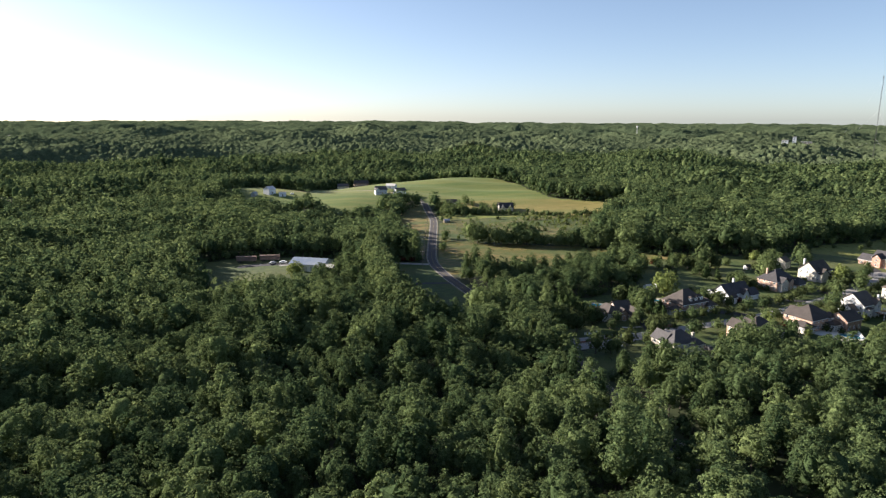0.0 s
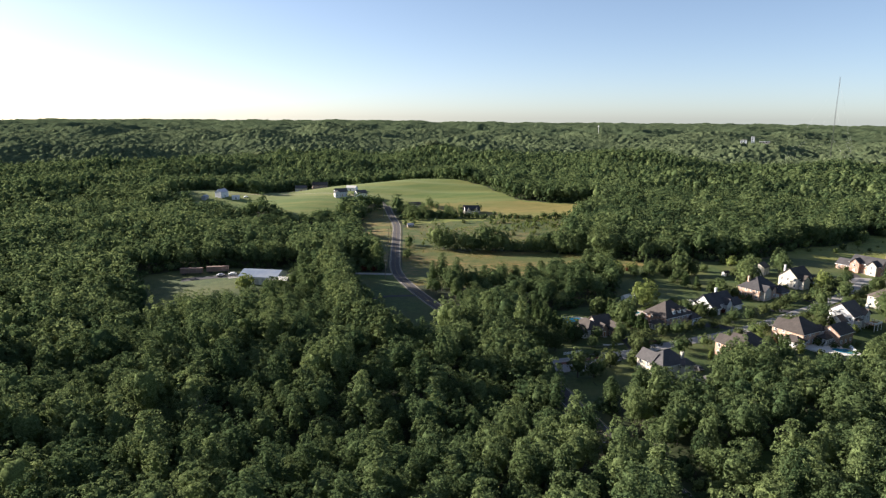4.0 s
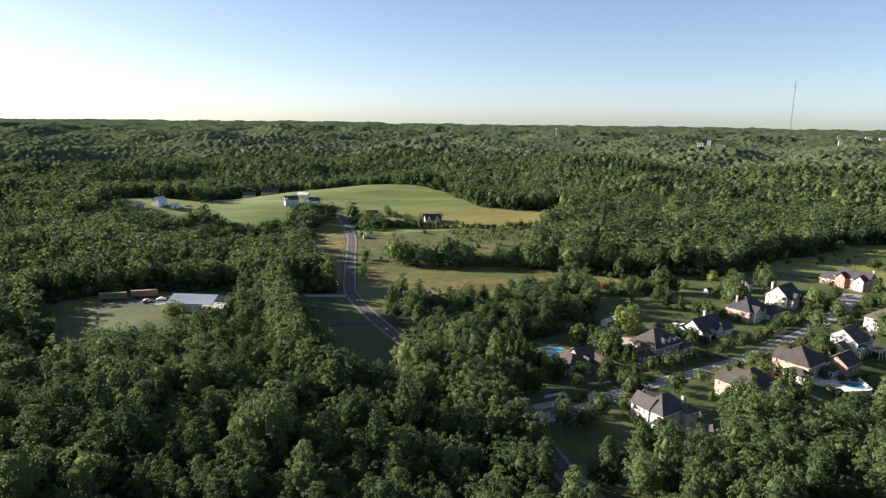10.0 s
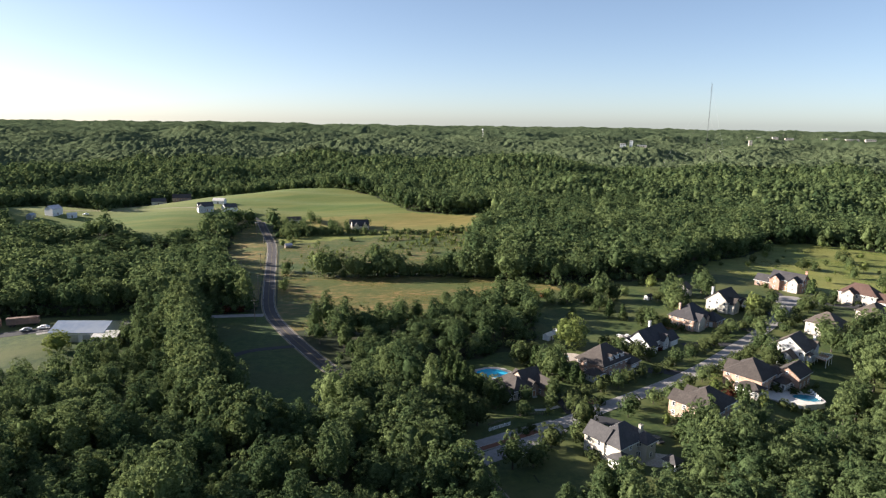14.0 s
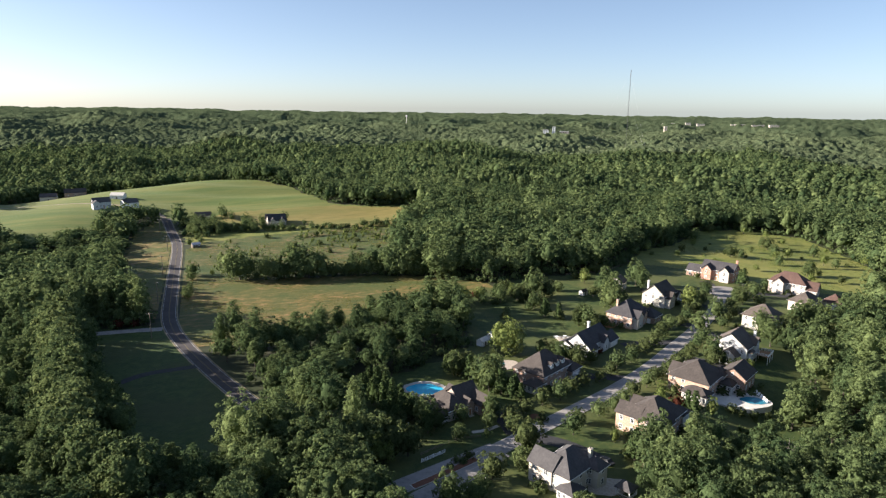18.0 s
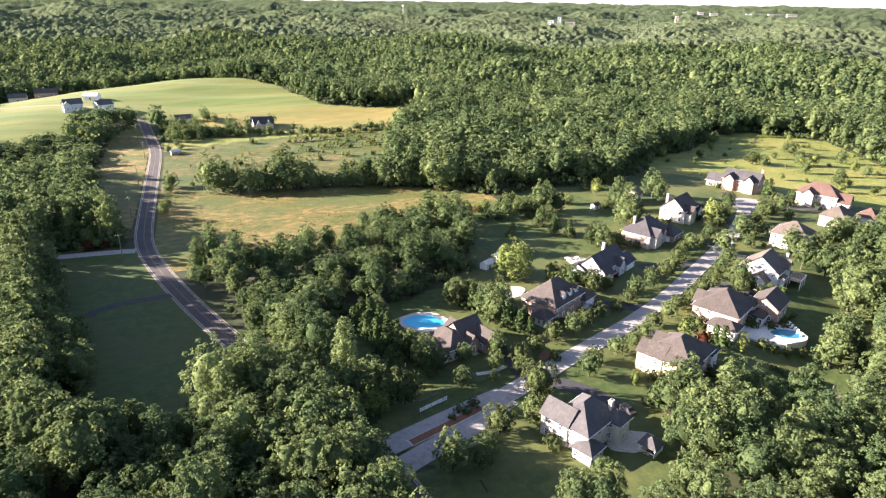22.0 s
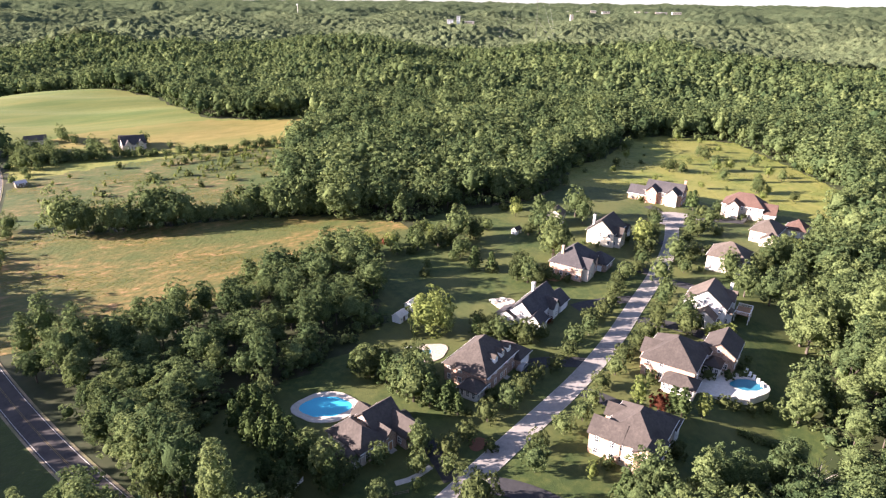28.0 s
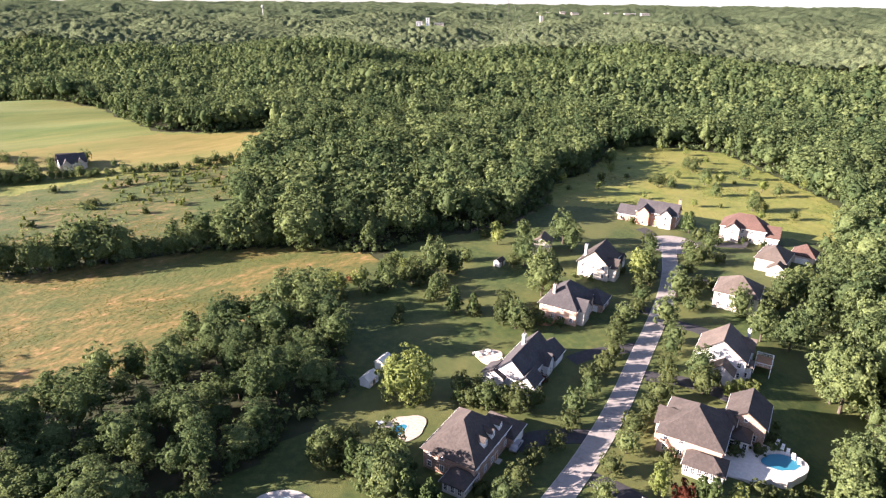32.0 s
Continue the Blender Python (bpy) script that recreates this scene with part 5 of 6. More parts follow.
def scatter(step, seed, x0, x1, y0, y1):
    r = np.random.RandomState(seed)
    gx, gy = np.meshgrid(np.arange(x0, x1, step), np.arange(y0, y1, step))
    gx = gx + (np.arange(gx.shape[0]) % 2)[:, None] * step / 2
    x, y = gx.ravel() + r.uniform(-0.36, 0.36, gx.size) * step, gy.ravel() + r.uniform(-0.36, 0.36, gy.size) * step
    return x, y, r


def wedge(x, y):
    """The part of the country that the flight looks over."""
    a = np.degrees(np.arctan2(x, y + 25))
    b = np.degrees(np.arctan2(x - 20, y - 90))
    return ((y > 70) & (a > -39) & (a < 39)) | ((a > -39) & (b < 76) & (b > 0) & (y > 70) & (y - 90 > 0.12 * (x - 20)))


def plant(name, x, y, r, kinds, label, trunks=False, scale=(0.64, 1.06), girth=(1.08, 1.36)):
    """Woodland of many trees: one thing with its crowns and its trunks."""
    root = tagged(new(name), label, "woodland", kind="stuff")
    z = ground(x, y)
    n = len(x)
    which = r.randint(0, len(kinds), n)
    stand = np.sin(x * 0.045 + 1.3 * np.sin(y * 0.03)) * np.cos(y * 0.041 + 1.1 * np.sin(x * 0.026))
    s = r.uniform(*scale, n) * (1 + 0.14 * stand) * np.where(r.uniform(size=n) < 0.08, 1.2, 1.0)
    tall = s * np.where(np.hypot((x - 34) / 26, (y - 316) / 20) < 1, 0.64, 1.0)  # a younger, lower stand beside the road
    tall = tall * np.where(np.hypot((x - 82) / 52, (y - 352) / 34) < 1, 0.86, 1.0)
    tall = tall * np.where(np.hypot((x + 98) / 66, (y - 556) / 48) < 1, 0.5, 1.0)  # and another before the pasture
    tone = np.clip(0.29 + 0.26 * r.normal(size=n) + 0.13 * stand, 0.0, 0.9)
    turn = r.uniform(0, 2 * math.pi, n)
    V, T, C, base = [], [], [], 0
    for k, (pv, tf, pt) in enumerate(kinds):
        idx = np.nonzero(which == k)[0]
        if not len(idx):
            continue
        c, sn = np.cos(turn[idx]), np.sin(turn[idx])
        wide = s[idx] * r.uniform(*girth, len(idx))
        P = np.empty((len(idx), len(pv), 3))
        P[:, :, 0] = (pv[None, :, 0] * c[:, None] - pv[None, :, 1] * sn[:, None]) * wide[:, None] + x[idx][:, None]
        P[:, :, 1] = (pv[None, :, 0] * sn[:, None] + pv[None, :, 1] * c[:, None]) * wide[:, None] + y[idx][:, None]
        P[:, :, 2] = pv[None, :, 2] * tall[idx][:, None] + z[idx][:, None]
        V.append(P.reshape(-1, 3))
        T.append((tf[None] + (base + np.arange(len(idx)) * len(pv))[:, None, None]).reshape(-1, 3))
        C.append((tone[idx][:, None] + pt[None]).ravel())
        base += len(idx) * len(pv)
    V, T, C = map(np.concatenate, (V, T, C))
    ob = part("crowns", fast_mesh(name + "_crowns", V, T, np.zeros((0, 4), int), L_WOOD, C), root)
    tagged(ob, kind="stuff")
    if trunks:
        tv, tf = trunk_of(7, 11, 0.26, 2, 5, 1.8)
        tv, tf = np.array(tv), [f for f in tf if len(f) == 4]
        tf = np.array(tf)
        P = tv[None] * tall[:, None, None] + np.stack([x, y, z], -1)[:, None]
        F = tf[None] + (np.arange(n) * len(tv))[:, None, None]
        ob = part("trunks", fast_mesh(name + "_trunks", P.reshape(-1, 3), np.zeros((0, 3), int), F.reshape(-1, 4), M_BARK), root)
        tagged(ob, kind="stuff")
    return root


def flight_gap(x, y):
    """Distance to the line under the flight."""
    return off_line([(0, 0), (1, 65), (12, 112), (25, 150), (53, 203)], x, y)


_x, _y, _r = scatter(7.3, 21, -520, 660, 108, 800)
_ok = wedge(_x, _y) & ~is_open(_x, _y)
_x, _y = _x[_ok], _y[_ok]
_d = np.minimum(np.hypot(_x, _y), flight_gap(_x, _y))
_edge = is_open(_x, _y, 12.0)
_near = (_d < 165) | (_edge & (_d < 215))
_middle = ~_near & ((_d < 265) | (_edge & (_d < 360)))
_far_r = np.hypot(_x - 30, _y - 200)
_mid = ~_near & ~_middle & (_far_r < 560)
_south = _near & (_y < 250)
plant("woodland", _x[_south], _y[_south], _r, NEAR_KINDS, "dense summer broadleaf woodland with tall lumpy green crowns", True)
_north = _near & ~_south
plant("woodland", _x[_north], _y[_north], _r, NEAR_KINDS, "belt of green broadleaf trees beside fields and gardens", True)
plant("woodland", _x[_middle], _y[_middle], _r, MIDDLE_KINDS, "rolling broadleaf woodland with rounded green crowns", True)
plant("woodland", _x[_mid], _y[_mid], _r, MID_KINDS, "unbroken green broadleaf woodland beyond the fields", False)
_ed = ~_near & ~_middle & ~_mid & _edge
plant("woodland", _x[_ed], _y[_ed], _r, MID_KINDS, "trees at the edge of the far meadows", True)
_x, _y, _r = scatter(8.4, 22, -480, 620, 560, 1000)
_ok = wedge(_x, _y) & ~is_open(_x, _y) & is_open(_x, _y, 14.0) & (_y > 800)
plant("woodland", _x[_ok], _y[_ok], _r, MID_KINDS, "dark tree line behind the mown hill", True)
_x, _y, _r = scatter(8.9, 25, -1000, 1060, 150, 1290)
_far_r, _ang = np.hypot(_x - 30, _y - 200), np.degrees(np.arctan2(_x - 30, _y - 200))
_ok = (_far_r >= 560) & (_far_r < 1080) & (_ang > -48) & (_ang < 76) & ~is_open(_x, _y, 6.0)
plant("woodland", _x[_ok], _y[_ok], _r, FAR_KINDS, "broadleaf woodland rolling over low ridges", girth=(1.1, 1.4))


_x, _y, _r = scatter(12.5, 24, -260, 330, -240, 190)
_ok = ((_y < 110) | ~wedge(_x, _y)) & ~is_open(_x, _y)
_x, _y = _x[_ok], _y[_ok]
plant("woodland", _x, _y, _r, FAR_KINDS, "broadleaf woodland behind the start of the flight", girth=(1.6, 2.0))
# bushes and low boughs along the woods' edges
BUSH_KINDS = [crown(90 + s, 9, 10, 0.42, radius=r_, bottom=-0.6, top=t_, clump=0.9, fine=1) for s, r_, t_ in ((1, 2.3, 4.2), (2, 2.8, 5.5), (3, 1.9, 3.4), (4, 2.5, 7.0))]
_x, _y, _r = scatter(3.9, 23, -240, 430, 150, 830)
_ok = wedge(_x, _y) & is_open(_x, _y, 6.0) & ~is_open(_x, _y, 0.8)
_x, _y = _x[_ok], _y[_ok]
_ok = (off_line(MAIN, _x, _y) > 6.5) & (off_line(STREET, _x, _y) > 8)
plant("undergrowth", _x[_ok], _y[_ok], _r, BUSH_KINDS, "bushy green undergrowth along the edges of the woods", girth=(0.95, 1.3))


def canopy(name, r0, r1, dr, cols, cell, label, seed):
    """Far woods: one sheet of domed treetops."""
    rad = [r0]
    while rad[-1] < r1:
        rad.append(rad[-1] + dr * max(1.0, rad[-1] / 1500))
    ang = np.radians(np.linspace(-62, 84, cols))
    R_, A_ = np.meshgrid(np.array(rad), ang, indexing="ij")
    rr = np.random.RandomState(seed)
    R_ = R_ + rr.uniform(-0.3, 0.3, R_.shape) * dr
    x, y = 30 + R_ * np.sin(A_), 200 + R_ * np.cos(A_)
    best, tone = np.zeros(x.shape), np.zeros(x.shape)
    ci, cj = np.floor(x / cell), np.floor(y / cell)

    def rnd(i, j, k):
        v = np.sin(i * 127.1 + j * 311.7 + k * 74.7) * 43758.5453
        return v - np.floor(v)
    for di in (-1, 0, 1):
        for dj in (-1, 0, 1):
            i, j = ci + di, cj + dj
            tx, ty = (i + 0.15 + 0.7 * rnd(i, j, 1)) * cell, (j + 0.15 + 0.7 * rnd(i, j, 2)) * cell
            d = np.hypot(x - tx, y - ty) / (cell * (0.65 + 0.35 * rnd(i, j, 3)))
            h = (0.70 + 0.42 * rnd(i, j, 4)) * np.sqrt(np.clip(1 - d * d, 0, 1)) + 0.02 * rnd(i, j, 5)
            tone = np.where(h > best, rnd(i, j, 6), tone)
            best = np.maximum(best, h)
    z = ground(x, y) + 3.0 + 14 * best * (1 + 0.25 * np.sin(x * 0.021 + np.sin(y * 0.017))) + rr.uniform(-1.3, 1.3, x.shape)
    gap = is_open(x, y, 8.0)
    z = np.where(gap, ground(x, y) - 1.0, z)
    V = np.stack([x, y, z], -1).reshape(-1, 3)
    n = x.shape[1]
    j, i = np.meshgrid(np.arange(x.shape[0] - 1), np.arange(n - 1), indexing="ij")
    a = (j * n + i).ravel()
    q = np.stack([a, a + 1, a + n + 1, a + n], -1)
    q = q[~gap.ravel()[q].any(1)]
    me = fast_mesh(name, V, np.zeros((0, 3), int), q, L_HAZED, (0.1 + 0.5 * tone).ravel())
    return tagged(new(name, me), label, "woodland", kind="stuff")


def tufts(poly, n, seed, size, label):
    """Tall grass: crossed blades in clumps."""
    r = np.random.RandomState(seed)
    px, py = zip(*poly)
    x, y = r.uniform(min(px), max(px), n * 4), r.uniform(min(py), max(py), n * 4)
    ok = inside(poly, x, y) & (np.sin(x * 0.12 + 2 * np.sin(y * 0.06)) + np.cos(y * 0.15 + x * 0.03) + r.uniform(-1, 1, len(x)) > 0.75)
    x, y = x[ok][:n], y[ok][:n]
    z, s, a = ground(x, y), size * r.uniform(0.5, 1.4, len(x)), r.uniform(0, math.pi, len(x))
    quads = []
    for turn in (0, 1.57):
        c, sn = np.cos(a + turn) * s, np.sin(a + turn) * s
        quads.append(np.stack([np.stack([x - c, y - sn, z], -1), np.stack([x + c, y + sn, z], -1), np.stack([x + c * 0.7, y + sn * 0.7, z + s * 0.45], -1), np.stack([x - c * 0.7, y - sn * 0.7, z + s * 0.45], -1)], 1))
    V = np.concatenate(quads).reshape(-1, 3)
    tagged(new("tall_grass", fast_mesh("tall_grass", V, np.zeros((0, 3), int), np.arange(len(V)).reshape(-1, 4), L_GRASS)), label, "grass", kind="stuff")


tufts(FIELD_LOW, 11000, 51, 0.3, "clumps of tall dry grass in the hayfield")
tufts(FIELD_HIGH, 12000, 52, 0.34, "clumps of tall grass and weeds in the rough field")
tufts(RIGHT_MEADOW, 9000, 53, 0.34, "clumps of tall grass in the meadow behind the houses")
tufts(VERGE, 2000, 54, 0.3, "dry tall grass along the road")

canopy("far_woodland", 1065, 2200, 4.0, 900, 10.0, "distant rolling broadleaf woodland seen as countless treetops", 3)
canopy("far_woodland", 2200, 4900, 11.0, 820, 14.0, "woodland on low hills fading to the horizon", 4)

# ---- single trees, hedges and shrubs ----
def tree_kind(name, label, mat, seed, clumps, leaves, leaf, clump, radius, bottom, top, girth, bark=M_BARK, shape="round", cat="tree", limbs=4):
    root = tagged(new(name), label, cat)
    pv, tf, pt = crown(seed, clumps, leaves, leaf, radius, bottom, top, shape, clump)
    part("crown", fast_mesh("crown", pv, tf, np.zeros((0, 4), int), mat, pt + 0.1), root)
    if girth:
        part("trunk", mesh_of("trunk", *trunk_of(seed, (bottom + top) * 0.55, girth, limbs, 7, radius * 0.5), bark), root)
    return root


KINDS = {
    "street": tree_kind("street_tree", "round olive-green street tree beside the residential road", L_OLIVE, 31, 44, 24, 0.19, 0.62, 2.6, 0.5, 5.2, 0.12, shape="neat"),
    "street2": tree_kind("street_tree", "rounded mid-green street tree on the grass verge", L_YARD, 32, 44, 24, 0.19, 0.62, 2.5, 0.6, 5.6, 0.12, shape="neat"),
    "yard": tree_kind("garden_tree", "leafy green garden tree on a lawn", L_YARD, 33, 48, 26, 0.26, 0.85, 3.4, 0.7, 9.0, 0.2),
    "yard2": tree_kind("garden_tree", "broad olive-green garden tree on a lawn", L_OLIVE, 34, 48, 26, 0.26, 0.85, 3.7, 0.6, 8.2, 0.2),
    "big": tree_kind("shade_tree", "tall full-crowned shade tree on open lawn", L_YARD, 35, 62, 30, 0.36, 1.25, 5.0, 1.8, 15.5, 0.34),
    "bright": tree_kind("willow_tree", "bright yellow-green spreading tree beside the terrace", L_BRIGHT, 36, 76, 34, 0.25, 1.0, 4.6, 0.3, 8.2, 0.25, shape="neat"),
    "lime": tree_kind("garden_tree", "fresh lime-green young tree on a lawn", L_BRIGHT, 37, 34, 20, 0.26, 0.7, 2.6, 1.4, 6.8, 0.14, shape="neat"),
    "cone": tree_kind("spruce_tree", "dark green conical spruce in a garden", L_CONIFER, 38, 44, 18, 0.26, 0.6, 2.6, 0.4, 8.5, 0.14, shape="cone"),
    "column": tree_kind("cypress_tree", "slim yellow-green columnar cypress by the house", L_BRIGHT, 39, 44, 22, 0.2, 0.45, 1.7, 0.2, 7.4, 0.1, cat="tree", limbs=2),
    "shrub": tree_kind("shrub", "clipped rounded green garden shrub", L_YARD, 40, 16, 16, 0.17, 0.36, 1.0, -0.1, 1.5, 0, shape="neat", cat="shrub"),
    "shrub2": tree_kind("shrub", "bushy olive garden shrub beside a wall", L_OLIVE, 41, 18, 18, 0.19, 0.42, 1.3, -0.1, 2.1, 0, shape="neat", cat="shrub"),
    "red": tree_kind("maple_shrub", "dark red ornamental maple by the house", L_RED, 42, 18, 18, 0.2, 0.48, 1.5, 0.2, 2.9, 0.06, shape="neat"),
    "hedge": tree_kind("hedgerow_tree", "bushy green hedgerow tree between the fields", L_YARD, 43, 44, 18, 0.4, 1.25, 4.4, 0.0, 11.0, 0.25),
    "hedge2": tree_kind("hedgerow_tree", "rounded dense hedgerow tree between the fields", L_YARD, 44, 42, 18, 0.4, 1.2, 4.0, 0.0, 8.5, 0.25),
    "sapling": tree_kind("sapling", "young green sapling in the rough field", L_BRIGHT, 45, 9, 10, 0.26, 0.42, 1.0, 0.0, 3.0, 0.05),
}
FULL = {"street": 1.08, "street2": 1.08, "yard": 1.4, "yard2": 1.4, "big": 1.1, "bright": 1.45, "lime": 1.4, "cone": 1.3, "column": 1.2, "shrub": 1.4, "shrub2": 1.4, "red": 1.4, "hedge": 1.0, "hedge2": 1.0, "sapling": 1.0}  # full-grown size of a kind
_tr = random.Random(11)


def grow(kind, x, y, size=1.0):
    if any(abs((x - hx) * math.cos(radians(r)) + (y - hy) * math.sin(radians(r))) < w and abs(-(x - hx) * math.sin(radians(r)) + (y - hy) * math.cos(radians(r))) < d for hx, hy, r, w, d in HOUSES):
        return
    ob = KINDS[kind]
    m = pose(x, y, gz(x, y), 0, 0, _tr.uniform(0, 360)) @ Matrix.Diagonal((*[FULL[kind] * size * _tr.uniform(0.93, 1.07) for _ in range(3)], 1))
    c = copy_thing(ob, m)
    c.matrix_basis = m


# both sides of the street
_gap = [(96, 261.5), (146, 287), (186, 309), (206, 321), (232, 338), (236, 333), (206, 312), (176, 298), (136, 277), (91, 265)]
for side, first in ((1, 46), (-1, 46)):
    for k, (x, y, dx, dy) in enumerate(along(STREET, 7.6)):
        if k * 7.6 < first or k * 7.6 > 238:
            continue
        off = side * (7.4 + _tr.uniform(-0.8, 1.2))
        px, py = x - dy * off + _tr.uniform(-1, 1), y + dx * off + _tr.uniform(-1, 1)
        if min(math.hypot(px - gx_, py - gy_) for gx_, gy_ in _gap) < 4.5:
            continue
        grow(_tr.choice(("street", "street", "street2")), px, py, _tr.uniform(0.85, 1.15))
# garden trees and shrubs: place and size
for x, y, s in ((116.7, 323.2, 1), (50.4, 263.5, 0.7),):
    grow("bright", x, y, s)
for x, y, s in ((90.3, 311.2, 0.7), (95.8, 297.2, 0.9), (99.6, 295.9, 0.9), (89.3, 276.1, 0.55), (176.9, 245.1, 1.1), (238.2, 306.1, 0.9), (162, 336.3, 0.8), (190, 352.9, 0.9), (197.9, 378.9, 0.7), (207.3, 381.5, 0.7), (153.1, 367.5, 0.7), (263.9, 344.5, 0.6), (282.2, 354.8, 0.5), (131.4, 307.9, 0.7), (208.8, 391.2, 0.7), (136.4, 390.3, 0.5), (247.1, 420.5, 0.5), (280.3, 305.6, 1), (250.5, 283.8, 1.1), (65.1, 287.1, 0.6), (68, 278.1, 0.8), (88.8, 276, 0.6), (69.9, 240.3, 0.5), (51, 268.5, 0.9),):
    grow("yard", x, y, s)
for x, y, s in ((66.5, 237.4, 0.6), (93, 257.8, 0.4), (60, 309, 0.6), (64, 311, 0.55), (67.1, 285.6, 0.6),):
    grow("yard", x, y, s)
for x, y, s in ((94.2, 310.3, 0.7), (102.4, 305.3, 0.8), (187.4, 249.3, 0.8), (237.1, 300.6, 0.8), (160.2, 340.2, 0.7), (189, 372.8, 0.5), (167.4, 380.7, 0.8), (155.6, 380.3, 0.6), (249.8, 337.7, 0.7), (182.4, 284.8, 0.7), (136.7, 303.4, 0.7), (128.8, 311, 0.6), (213.4, 407.9, 0.6), (149.1, 393.7, 0.6), (282.5, 298.4, 1), (70.6, 274.6, 0.6), (89.9, 255.1, 0.9), (75.4, 246.1, 0.7), (54.4, 264.7, 1), (58.5, 263.7, 0.8), (59.5, 277, 0.6),):
    grow("yard2", x, y, s)
for x, y, s in ((94.8, 303.5, 0.8), (99.6, 291.1, 0.8), (102.3, 286.7, 0.8), (150.3, 258.1, 0.75), (149.5, 260.3, 0.7), (165.6, 336.3, 0.6), (151.2, 354.6, 0.7), (275.2, 362.7, 0.9), (275.3, 365.2, 0.8), (187.6, 284.8, 0.5), (188.9, 283.4, 0.5), (191.2, 282.9, 0.5), (191.8, 281.5, 0.5), (134.8, 306.1, 0.6), (126.8, 313.7, 0.7), (65.6, 282.7, 0.8), (62.5, 283.3, 0.8), (67.7, 273.7, 0.8), (116, 242.2, 0.95), (61, 306, 0.8), (62.6, 301, 0.85), (63.5, 296, 0.8), (64.5, 291, 0.8), (65, 286, 0.75),):
    grow("cone", x, y, s)
for x, y, s in ((143.9, 266, 1), (154.8, 255.7, 0.85), (116.5, 251.8, 0.6), (124.7, 260.3, 0.5),):
    grow("column", x, y, s)
for x, y, s in ((147.4, 262.5, 1.15), (150.6, 309.9, 0.6),):
    grow("red", x, y, s)
for x, y, s in ((209.3, 263.8, 1), (244.4, 300.8, 0.8), (248.8, 294.4, 0.8), (183.2, 349.4, 0.85), (220.2, 380.4, 0.8), (250.5, 274.9, 0.9), (60.6, 237.5, 0.65),):
    grow("big", x, y, s)
for x, y, s in ((179.9, 328.8, 0.8), (74.8, 266.6, 0.9), (85.5, 270.4, 0.85), (91, 267.2, 0.8), (84.8, 248.3, 1),):
    grow("street2", x, y, s)
for x, y, s in ((156.8, 350.6, 1.3), (133.6, 359.2, 1), (157.3, 286.2, 1), (151.6, 311.2, 0.9), (164.2, 257, 0.9), (166.2, 254.7, 0.8), (169.1, 252.4, 0.9), (173.7, 251.4, 0.8), (197.4, 402.9, 1.2), (138.5, 379.9, 1), (151.8, 377.8, 1), (71.8, 281, 1), (75, 278.8, 1.2), (78.2, 278.2, 1.1), (81.7, 277.9, 1.1), (115, 244.3, 0.8), (73.6, 257.3, 0.8), (103.1, 269.5, 0.9), (89.8, 238.7, 1), (86.6, 236.5, 0.8),):
    grow("shrub2", x, y, s)
for x, y, s in ((221.3, 341.5, 1.1), (203.2, 402.5, 0.6), (266.5, 306.8, 0.7), (281, 293.5, 0.8),):
    grow("lime", x, y, s)
for x, y, s in ((159.9, 248.6, 0.7), (160.9, 247.2, 0.7), (161.8, 245.7, 0.7), (162.9, 244.1, 0.7), (164.1, 242.7, 0.7), (165.1, 241.3, 0.7), (165.3, 239.3, 0.7), (69.8, 256.6, 0.9), (71.2, 255.3, 0.8), (67.2, 254.5, 0.7),):
    grow("shrub", x, y, s)
for x, y, s in ((204.1, 399.5, 1.2), (83, 266.2, 1.1),):
    grow("sapling", x, y, s)
for x, y, s in ((88.4, 249.5, 0.8), (85.2, 246.2, 1),):
    grow("street", x, y, s)

# screen of conifers and rounded trees between the two pool gardens
for k, (x, y) in enumerate(((88.1, 313.1), (90.7, 308.3), (93.5, 304.1), (94.0, 298.5), (96.1, 293.6), (98.5, 289.7), (101.0, 286.2), (103.0, 283.9))):
    grow(("cone", "yard2", "cone", "yard", "yard", "cone", "cone", "cone")[k], x, y, (0.6, 0.6, 0.95, 0.65, 0.85, 0.9, 0.75, 0.6)[k])
    grow(("cone", "shrub2", "cone")[k % 3], x + 2.2, y - 1.2, 0.55)
for x, y, s in ((55.3, 303.5, 0.8), (57.3, 296.2, 0.9), (59.5, 293.1, 0.8), (61.2, 288.4, 0.9), (64.7, 290.3, 0.75), (58.8, 308.3, 0.8), (57, 283, 0.75), (59, 278, 0.8)):
    grow("cone", x, y, s)
for x, y, s in ((69.1, 280.0, 0.75), (72.8, 278.0, 0.75), (76.7, 276.8, 0.85), (79.4, 277.0, 0.9)):
    grow("street2", x, y, s)
